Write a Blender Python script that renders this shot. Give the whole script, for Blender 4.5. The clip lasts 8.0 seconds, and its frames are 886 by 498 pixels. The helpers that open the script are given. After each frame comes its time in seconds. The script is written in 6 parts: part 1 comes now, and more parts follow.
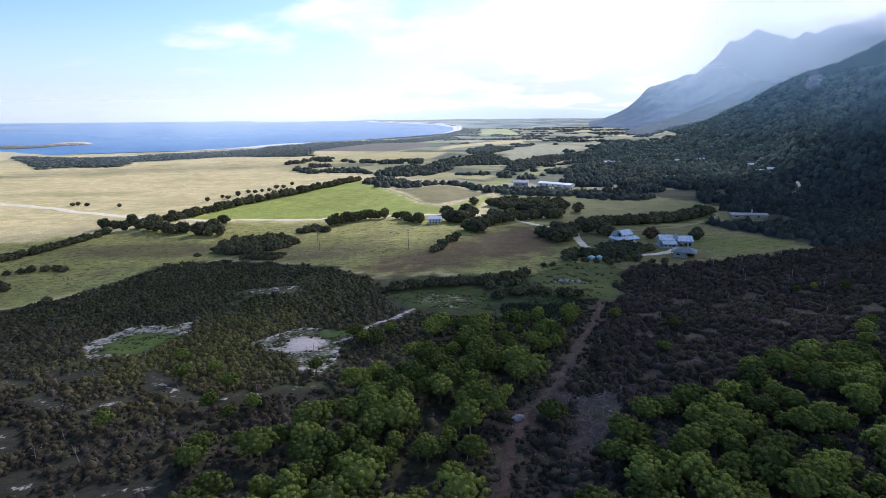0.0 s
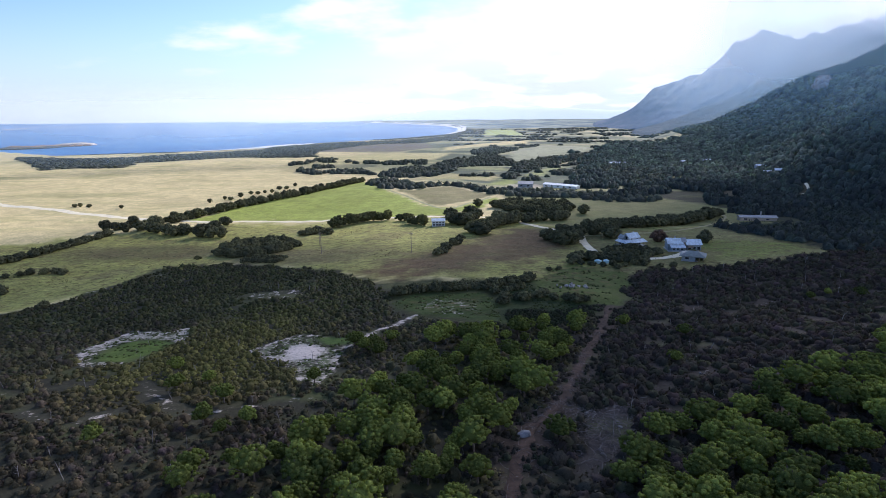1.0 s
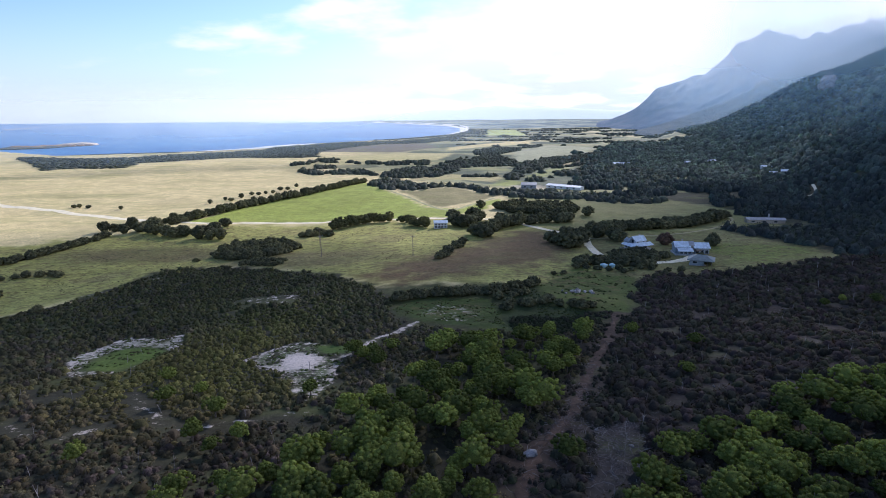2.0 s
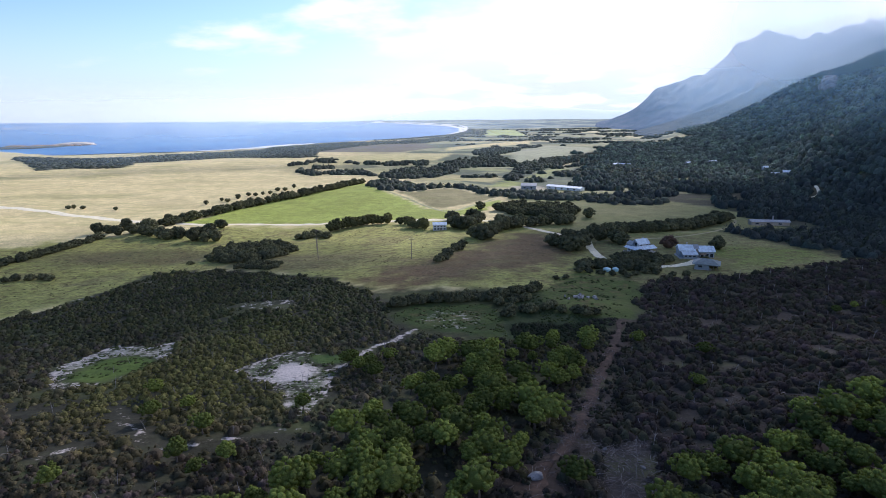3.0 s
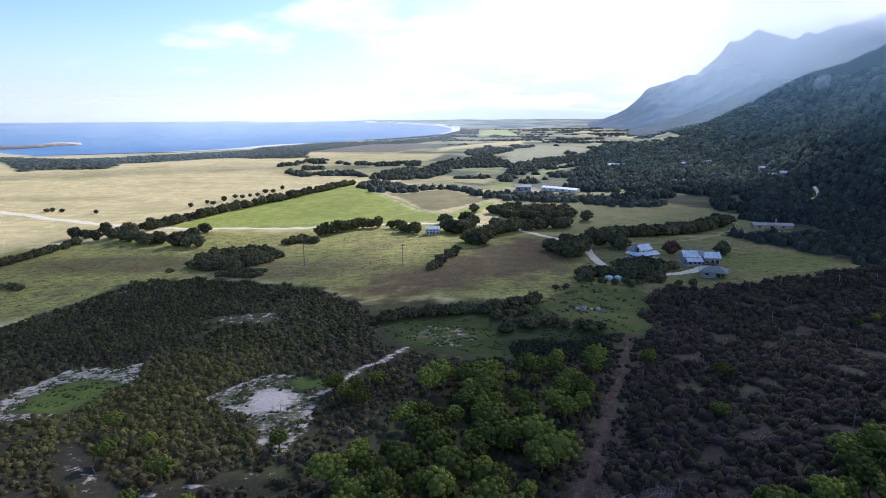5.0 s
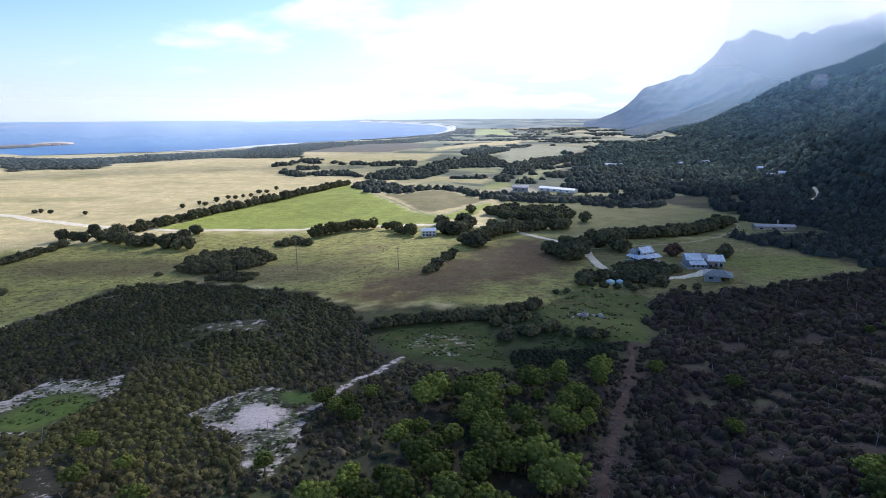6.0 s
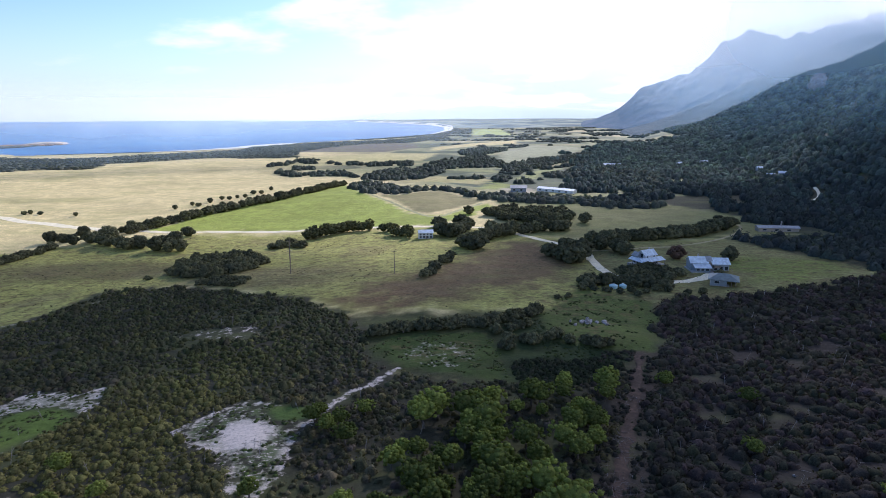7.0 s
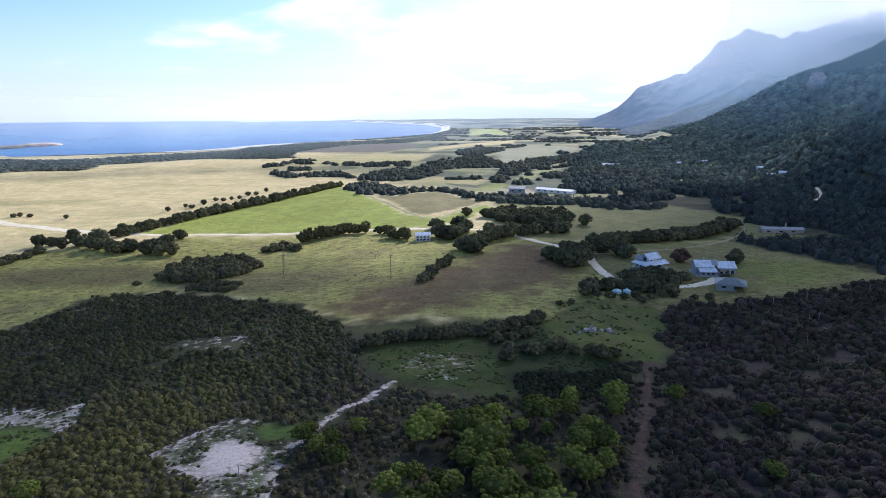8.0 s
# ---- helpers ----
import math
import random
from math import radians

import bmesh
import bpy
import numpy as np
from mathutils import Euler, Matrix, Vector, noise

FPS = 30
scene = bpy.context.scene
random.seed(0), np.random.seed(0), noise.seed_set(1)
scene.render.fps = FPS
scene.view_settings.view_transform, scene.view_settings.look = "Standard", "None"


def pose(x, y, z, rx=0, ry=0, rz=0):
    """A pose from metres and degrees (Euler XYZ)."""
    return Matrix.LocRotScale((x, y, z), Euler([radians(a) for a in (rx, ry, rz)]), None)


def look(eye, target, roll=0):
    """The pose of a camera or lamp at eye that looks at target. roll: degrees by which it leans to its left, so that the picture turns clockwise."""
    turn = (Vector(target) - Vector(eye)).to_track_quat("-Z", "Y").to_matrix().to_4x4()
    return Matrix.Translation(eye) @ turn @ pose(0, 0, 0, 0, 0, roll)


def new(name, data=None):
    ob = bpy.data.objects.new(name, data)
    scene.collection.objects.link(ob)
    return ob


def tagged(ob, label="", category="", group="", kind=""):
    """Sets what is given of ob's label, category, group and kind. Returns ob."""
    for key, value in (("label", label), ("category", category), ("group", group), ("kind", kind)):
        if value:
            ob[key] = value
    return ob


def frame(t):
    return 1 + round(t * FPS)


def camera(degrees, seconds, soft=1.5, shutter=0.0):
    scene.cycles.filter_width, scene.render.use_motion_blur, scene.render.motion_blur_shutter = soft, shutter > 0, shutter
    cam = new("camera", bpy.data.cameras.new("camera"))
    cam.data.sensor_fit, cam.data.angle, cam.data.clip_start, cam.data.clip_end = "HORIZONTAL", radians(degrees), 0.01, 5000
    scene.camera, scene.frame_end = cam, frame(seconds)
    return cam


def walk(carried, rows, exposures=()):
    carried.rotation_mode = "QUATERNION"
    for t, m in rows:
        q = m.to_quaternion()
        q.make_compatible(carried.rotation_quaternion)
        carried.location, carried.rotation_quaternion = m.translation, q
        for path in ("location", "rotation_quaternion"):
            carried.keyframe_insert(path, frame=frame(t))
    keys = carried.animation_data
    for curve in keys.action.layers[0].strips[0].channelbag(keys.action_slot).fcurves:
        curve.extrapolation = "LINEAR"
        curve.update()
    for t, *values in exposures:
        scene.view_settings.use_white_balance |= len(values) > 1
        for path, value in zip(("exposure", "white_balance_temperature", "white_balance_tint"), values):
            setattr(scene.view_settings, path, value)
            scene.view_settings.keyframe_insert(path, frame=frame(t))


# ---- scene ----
cam = camera(76.19, 8.0, 0.7)
PATH = [
    (0, (0.003, 0.000, 52.001), (-1.556, 97.110, 28.185), -0.566),
    (0.5, (0.100, 2.150, 52.051), (-1.743, 99.266, 28.279), -0.604),
    (1, (0.158, 4.437, 52.127), (-2.114, 101.557, 28.410), -0.583),
    (1.5, (0.186, 6.935, 52.224), (-2.534, 104.046, 28.515), -0.563),
    (3, (-0.141, 15.086, 52.347), (-2.639, 112.199, 28.623), -0.475),
    (3.5, (-0.234, 18.019, 52.362), (-2.433, 115.143, 28.653), -0.476),
    (4, (-0.357, 21.048, 52.352), (-2.168, 118.178, 28.633), -0.483),
    (4.5, (-0.517, 24.197, 52.322), (-2.003, 121.324, 28.572), -0.467),
    (6, (-0.949, 33.844, 52.124), (-1.400, 130.957, 28.272), -0.415),
    (6.5, (-1.108, 37.055, 51.983), (-1.230, 134.157, 28.081), -0.391),
    (7, (-1.176, 40.328, 51.819), (-1.102, 137.436, 27.944), -0.411),
    (7.5, (-1.208, 43.657, 51.768), (-0.914, 140.769, 27.913), -0.475),
    (8, (-1.254, 46.984, 51.739), (-0.743, 144.087, 27.848), -0.508),
]
walk(cam, [(t, look(eye, target, roll)) for t, eye, target, roll in PATH], ((0, 0.0, 5800, 20), (8, 0.08, 5800, 20)))

# ---- light ----
SUN_AZIMUTH, SUN_HEIGHT = 22.0, 26.0
world = bpy.data.worlds.new("world")
scene.world = world
world.use_nodes = True
wn, wl = world.node_tree.nodes, world.node_tree.links
wn.clear()
w_out, w_bg = wn.new("ShaderNodeOutputWorld"), wn.new("ShaderNodeBackground")
w_sky = wn.new("ShaderNodeTexSky")
w_sky.sky_type, w_sky.sun_disc = "NISHITA", False
w_sky.sun_elevation, w_sky.sun_rotation = radians(SUN_HEIGHT), radians(SUN_AZIMUTH)
w_sky.air_density, w_sky.dust_density, w_sky.ozone_density = 1.0, 0.4, 4.0
w_scale = wn.new("ShaderNodeVectorMath")
w_scale.operation = "SCALE"
w_scale.inputs["Scale"].default_value = 0.155
wl.new(w_sky.outputs["Color"], w_scale.inputs[0])
# broken cloud: soft noise over the dome, flattened towards the horizon
w_co, w_sep = wn.new("ShaderNodeTexCoord"), wn.new("ShaderNodeSeparateXYZ")
wl.new(w_co.outputs["Generated"], w_sep.inputs[0])


def w_math(op, a, b=None, clamp=False):
    n = wn.new("ShaderNodeMath")
    n.operation, n.use_clamp = op, clamp
    for slot, v in zip(n.inputs, (a, b)):
        if v is None:
            continue
        if isinstance(v, (int, float)):
            slot.default_value = v
        else:
            wl.new(v, slot)
    return n.outputs[0]


def w_range(v, a, b, c=0.0, d=1.0):
    n = wn.new("ShaderNodeMapRange")
    n.interpolation_type = "SMOOTHSTEP"
    for k, x in zip(("From Min", "From Max", "To Min", "To Max"), (a, b, c, d)):
        n.inputs[k].default_value = x
    wl.new(v, n.inputs["Value"])
    return n.outputs["Result"]


w_lift = w_math("ADD", w_math("MAXIMUM", w_sep.outputs["Z"], 0.0), 0.20)
w_flat = wn.new("ShaderNodeCombineXYZ")
wl.new(w_math("DIVIDE", w_sep.outputs["X"], w_lift), w_flat.inputs["X"])
wl.new(w_math("DIVIDE", w_sep.outputs["Y"], w_lift), w_flat.inputs["Y"])
w_noise = wn.new("ShaderNodeTexNoise")
w_noise.inputs["Scale"].default_value, w_noise.inputs["Detail"].default_value, w_noise.inputs["Roughness"].default_value = 2.1, 6.0, 0.5
wl.new(w_flat.outputs[0], w_noise.inputs["Vector"])
# more cloud on the mountain's side
w_east = w_range(w_sep.outputs["X"], -0.45, 0.35, -0.09, 0.22)
# thinner cloud overhead
w_thin = w_range(w_sep.outputs["Z"], 0.28, 0.62, 0.0, -0.20)
# soft cumulus over the bay: bearing, height, width and depth as slopes, weight
w_ahead = w_math("MAXIMUM", w_sep.outputs["Y"], 0.05)
w_u, w_v = w_math("DIVIDE", w_sep.outputs["X"], w_ahead), w_math("DIVIDE", w_sep.outputs["Z"], w_ahead)
w_puffs = 0.0
for at_u, at_v, wide_u, wide_v, weight in ((-0.45, 0.120, 0.10, 0.036, 0.20), (-0.34, 0.130, 0.09, 0.034, 0.20), (-0.20, 0.150, 0.20, 0.055, 0.24), (-0.29, 0.090, 0.06, 0.020, 0.12),
                                         (-0.10, 0.096, 0.07, 0.020, 0.12), (-0.56, 0.055, 0.12, 0.014, 0.10), (-0.44, 0.064, 0.10, 0.016, 0.11), (-0.02, 0.175, 0.16, 0.04, 0.12)):
    du, dv = w_math("DIVIDE", w_math("SUBTRACT", w_u, at_u), wide_u), w_math("DIVIDE", w_math("SUBTRACT", w_v, at_v), wide_v)
    far_off = w_math("SQRT", w_math("ADD", w_math("MULTIPLY", du, du), w_math("MULTIPLY", dv, dv)))
    w_puffs = w_math("ADD", w_puffs, w_range(far_off, 0.0, 1.25, weight * 0.62, 0.0))
w_cover = w_range(w_math("ADD", w_math("ADD", w_math("ADD", w_noise.outputs["Fac"], w_east), w_thin), w_puffs), 0.49, 0.74)
w_haze = w_range(w_sep.outputs["Z"], 0.0, 0.16, 0.62, 0.0)
w_mix = wn.new("ShaderNodeMix")
w_mix.data_type, w_mix.blend_type = "RGBA", "MIX"
wl.new(w_cover, w_mix.inputs["Factor"])
wl.new(w_scale.outputs[0], w_mix.inputs["A"])
w_mix.inputs["B"].default_value = (1.12, 1.14, 1.17, 1)
w_mix2 = wn.new("ShaderNodeMix")
w_mix2.data_type = "RGBA"
wl.new(w_haze, w_mix2.inputs["Factor"])
wl.new(w_mix.outputs["Result"], w_mix2.inputs["A"])
w_mix2.inputs["B"].default_value = (0.66, 0.80, 0.94, 1)
wl.new(w_mix2.outputs["Result"], w_bg.inputs["Color"])
w_bg.inputs["Strength"].default_value = 1.0
wl.new(w_bg.outputs[0], w_out.inputs["Surface"])

sun = new("sun", bpy.data.lights.new("sun", "SUN"))
sun.data.energy, sun.data.angle, sun.data.color = 5.0, radians(0.6), (1.0, 0.94, 0.84)
SUN_WAY = Vector((math.sin(radians(SUN_AZIMUTH)) * math.cos(radians(SUN_HEIGHT)), math.cos(radians(SUN_AZIMUTH)) * math.cos(radians(SUN_HEIGHT)), math.sin(radians(SUN_HEIGHT))))
sun.matrix_world = look(SUN_WAY * 900, (0, 0, 0))


def cloud_material(thick):
    """Lit white cloud, thick in its middle and wisping out to nothing."""
    mat = bpy.data.materials.new("cloud_vapour")
    mat.use_nodes = True
    n, l = mat.node_tree.nodes, mat.node_tree.links
    n.clear()
    out, co, fog, clear = n.new("ShaderNodeOutputMaterial"), n.new("ShaderNodeTexCoord"), n.new("ShaderNodeBsdfTranslucent"), n.new("ShaderNodeBsdfTransparent")
    fog.inputs["Color"].default_value = (0.95, 0.95, 0.96, 1)
    flat = n.new("ShaderNodeVectorMath")
    flat.operation = "MULTIPLY"
    flat.inputs[1].default_value = (1, 1, 0)
    size, noise_, add, fac, mix = n.new("ShaderNodeVectorMath"), n.new("ShaderNodeTexNoise"), n.new("ShaderNodeMath"), n.new("ShaderNodeMapRange"), n.new("ShaderNodeMixShader")
    size.operation = "LENGTH"
    noise_.inputs["Scale"].default_value, noise_.inputs["Detail"].default_value = 3.2, 5.0
    l.new(co.outputs["Object"], flat.inputs[0]), l.new(flat.outputs[0], size.inputs[0]), l.new(co.outputs["Object"], noise_.inputs["Vector"])
    add.operation = "MULTIPLY_ADD"
    add.inputs[1].default_value = 0.9
    l.new(noise_.outputs["Fac"], add.inputs[0]), l.new(size.outputs["Value"], add.inputs[2])
    fac.interpolation_type = "SMOOTHSTEP"
    for k, x in zip(("From Min", "From Max", "To Min", "To Max"), (1.16, 1.42, thick, 0.0)):
        fac.inputs[k].default_value = x
    l.new(add.outputs[0], fac.inputs["Value"])
    l.new(fac.outputs["Result"], mix.inputs[0]), l.new(clear.outputs[0], mix.inputs[1]), l.new(fog.outputs[0], mix.inputs[2])
    l.new(mix.outputs[0], out.inputs["Surface"])
    return mat


def cloud(x, y, z, size, seed, material):
    """One lumpy bank of cloud, out of view, whose shade falls on the land."""
    bm = bmesh.new()
    bmesh.ops.create_icosphere(bm, subdivisions=5, radius=1)
    off = Vector((seed * 7.3, seed * 2.1, 0))
    for v in bm.verts:
        v.co = v.co * (1 + 0.22 * noise.noise(v.co * 1.7 + off) + 0.12 * noise.noise(v.co * 4 + off))
    me = bpy.data.meshes.new("cloud")
    bm.to_mesh(me), bm.free()
    me.polygons.foreach_set("use_smooth", np.ones(len(me.polygons), bool))
    me.materials.append(material)
    ob = new("cloud", me)
    ob.matrix_world = Matrix.LocRotScale((x, y, z), None, size)
    tagged(ob, "soft grey-white cloud bank added out of view for shade", "cloud", kind="structure")


# clouds added out of view, each set sunwards of the ground it shades
SHADE_CLOUD = cloud_material(0.60)
CLOUD_FAR = 1515 / math.tan(radians(SUN_HEIGHT))
CLOUD_X, CLOUD_Y = CLOUD_FAR * math.sin(radians(SUN_AZIMUTH)), CLOUD_FAR * math.cos(radians(SUN_AZIMUTH))
cloud(CLOUD_X + 243, CLOUD_Y + 206, 1500, (274, 328, 60), 1, SHADE_CLOUD)
cloud(CLOUD_X + 345, CLOUD_Y + 390, 1500, (220, 150, 50), 2, SHADE_CLOUD)
cloud(CLOUD_X - 58, CLOUD_Y + 44, 1500, (130, 55, 40), 3, SHADE_CLOUD)
cloud(CLOUD_X - 212, CLOUD_Y + 226, 1500, (190, 86, 40), 4, SHADE_CLOUD)
cloud(CLOUD_X + 42, CLOUD_Y + 230, 1500, (74, 78, 40), 5, SHADE_CLOUD)
cloud(CLOUD_X - 86, CLOUD_Y + 190, 1500, (90, 38, 30), 6, SHADE_CLOUD)


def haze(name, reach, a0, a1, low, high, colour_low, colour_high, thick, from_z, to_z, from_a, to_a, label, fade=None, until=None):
    """A tinted translucent sheet added across the land to imitate haze or summit cloud, thinning out downwards and
    sideways.
    """
    mat = bpy.data.materials.new("haze_sheet")
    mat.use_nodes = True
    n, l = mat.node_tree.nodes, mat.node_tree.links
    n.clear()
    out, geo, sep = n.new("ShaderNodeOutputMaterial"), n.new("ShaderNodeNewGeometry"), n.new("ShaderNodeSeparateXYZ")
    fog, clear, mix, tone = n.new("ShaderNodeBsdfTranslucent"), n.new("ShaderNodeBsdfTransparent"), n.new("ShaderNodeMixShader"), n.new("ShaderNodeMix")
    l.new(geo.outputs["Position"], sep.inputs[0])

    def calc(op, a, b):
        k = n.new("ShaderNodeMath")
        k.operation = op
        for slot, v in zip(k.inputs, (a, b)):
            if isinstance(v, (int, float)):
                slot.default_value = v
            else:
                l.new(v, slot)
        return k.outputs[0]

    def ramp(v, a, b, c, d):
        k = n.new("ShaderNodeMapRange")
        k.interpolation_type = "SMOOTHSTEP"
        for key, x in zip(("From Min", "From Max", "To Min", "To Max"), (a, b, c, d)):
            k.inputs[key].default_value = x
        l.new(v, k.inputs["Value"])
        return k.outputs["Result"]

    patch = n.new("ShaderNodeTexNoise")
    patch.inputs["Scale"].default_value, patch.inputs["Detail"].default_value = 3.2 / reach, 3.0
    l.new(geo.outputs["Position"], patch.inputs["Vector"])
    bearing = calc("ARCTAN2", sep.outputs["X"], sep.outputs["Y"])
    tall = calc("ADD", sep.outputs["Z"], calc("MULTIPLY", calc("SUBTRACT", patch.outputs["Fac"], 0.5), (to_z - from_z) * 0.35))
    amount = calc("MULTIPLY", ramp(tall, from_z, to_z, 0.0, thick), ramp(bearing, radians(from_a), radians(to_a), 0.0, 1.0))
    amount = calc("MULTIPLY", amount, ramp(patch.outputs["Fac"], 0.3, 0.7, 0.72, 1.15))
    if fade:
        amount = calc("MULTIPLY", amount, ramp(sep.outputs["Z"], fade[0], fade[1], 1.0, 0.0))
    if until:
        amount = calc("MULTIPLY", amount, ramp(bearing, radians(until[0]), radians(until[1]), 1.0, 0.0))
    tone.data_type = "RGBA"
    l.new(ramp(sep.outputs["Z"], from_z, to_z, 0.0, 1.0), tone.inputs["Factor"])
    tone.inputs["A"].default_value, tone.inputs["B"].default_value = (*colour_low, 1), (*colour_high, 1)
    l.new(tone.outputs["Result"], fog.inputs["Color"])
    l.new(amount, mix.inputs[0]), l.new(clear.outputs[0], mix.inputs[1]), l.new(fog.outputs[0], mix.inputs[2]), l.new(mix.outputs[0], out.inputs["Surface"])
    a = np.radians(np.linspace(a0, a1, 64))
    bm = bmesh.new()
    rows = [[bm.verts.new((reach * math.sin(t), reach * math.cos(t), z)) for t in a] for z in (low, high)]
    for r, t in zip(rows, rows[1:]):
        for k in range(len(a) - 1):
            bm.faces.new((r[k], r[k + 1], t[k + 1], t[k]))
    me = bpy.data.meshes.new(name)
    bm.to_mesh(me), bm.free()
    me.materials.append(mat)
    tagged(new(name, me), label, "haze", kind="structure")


# three added sheets imitate haze in the air; the last is the summit's cloud
haze("sea_haze", 930, -58, 19, -21, 135, (0.52, 0.77, 0.98), (0.80, 0.90, 1.0), 0.44, -30, 60, -70, -58, "translucent sheet imitating pale blue haze over bay and plain", (50, 100), (-16, 17))
haze("mountain_haze", 1490, 10, 50, -20, 330, (0.34, 0.66, 0.98), (0.86, 0.93, 1.0), 0.29, -60, 230, 11, 19, "translucent sheet imitating bluish haze before the mountain side")
haze("slope_haze", 610, 14, 52, 0, 200, (0.34, 0.64, 0.88), (0.50, 0.78, 0.94), 0.42, 14, 118, 16, 29, "translucent sheet imitating faint blue haze before the wooded slope")
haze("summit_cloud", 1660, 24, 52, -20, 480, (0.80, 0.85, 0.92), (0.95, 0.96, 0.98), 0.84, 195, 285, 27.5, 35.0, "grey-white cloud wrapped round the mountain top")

# ---- materials ----


class Shader:
    """A small wrapper to write node materials in few lines."""

    def __init__(self, name):
        self.mat = bpy.data.materials.new(name)
        self.mat.use_nodes = True
        self.n, self.l = self.mat.node_tree.nodes, self.mat.node_tree.links
        self.n.clear()
        self.out = self.n.new("ShaderNodeOutputMaterial")
        self.place = self.n.new("ShaderNodeNewGeometry").outputs["Position"]

    def put(self, slot, v):
        if isinstance(v, (int, float)):
            slot.default_value = v
        elif isinstance(v, tuple):
            slot.default_value = (*v, 1) if len(v) == 3 and slot.type == "RGBA" else v
        elif v is not None:
            self.l.new(v, slot)

    def math(self, op, a, b=None, clamp=False):
        n = self.n.new("ShaderNodeMath")
        n.operation, n.use_clamp = op, clamp
        self.put(n.inputs[0], a), self.put(n.inputs[1], b)
        return n.outputs[0]

    def noise(self, scale, detail=4.0, rough=0.55, stretch=None, where=None):
        n = self.n.new("ShaderNodeTexNoise")
        n.inputs["Scale"].default_value, n.inputs["Detail"].default_value, n.inputs["Roughness"].default_value = scale, detail, rough
        where = where or self.place
        if stretch:
            m = self.n.new("ShaderNodeVectorMath")
            m.operation = "MULTIPLY"
            self.put(m.inputs[0], where)
            m.inputs[1].default_value = stretch
            where = m.outputs[0]
        self.l.new(where, n.inputs["Vector"])
        return n.outputs["Fac"]

    def span(self, v, a, b, c=0.0, d=1.0):
        n = self.n.new("ShaderNodeMapRange")
        n.interpolation_type = "SMOOTHSTEP"
        for k, x in zip(("From Min", "From Max", "To Min", "To Max"), (a, b, c, d)):
            n.inputs[k].default_value = x
        self.put(n.inputs["Value"], v)
        return n.outputs["Result"]

    def mix(self, fac, a, b, blend="MIX"):
        n = self.n.new("ShaderNodeMix")
        n.data_type, n.blend_type = "RGBA", blend
        self.put(n.inputs["Factor"], fac), self.put(n.inputs["A"], a), self.put(n.inputs["B"], b)
        return n.outputs["Result"]

    def scaled(self, colour, by):
        n = self.n.new("ShaderNodeVectorMath")
        n.operation = "SCALE"
        self.put(n.inputs[0], colour if not isinstance(colour, tuple) else None)
        if isinstance(colour, tuple):
            n.inputs[0].default_value = colour
        self.put(n.inputs["Scale"], by)
        return n.outputs[0]

    def attribute(self, name, out="Color"):
        n = self.n.new("ShaderNodeAttribute")
        n.attribute_name = name
        return n.outputs[out]

    def bump(self, h, strength, distance):
        n = self.n.new("ShaderNodeBump")
        n.inputs["Strength"].default_value, n.inputs["Distance"].default_value = strength, distance
        self.put(n.inputs["Height"], h)
        return n.outputs[0]

    def principled(self, colour, rough=0.8, metal=0.0, normal=None, spec=0.3):
        n = self.n.new("ShaderNodeBsdfPrincipled")
        self.put(n.inputs["Base Color"], colour), self.put(n.inputs["Roughness"], rough), self.put(n.inputs["Metallic"], metal)
        n.inputs["Specular IOR Level"].default_value = spec
        self.put(n.inputs["Normal"], normal)
        self.l.new(n.outputs[0], self.out.inputs["Surface"])
        return self.mat


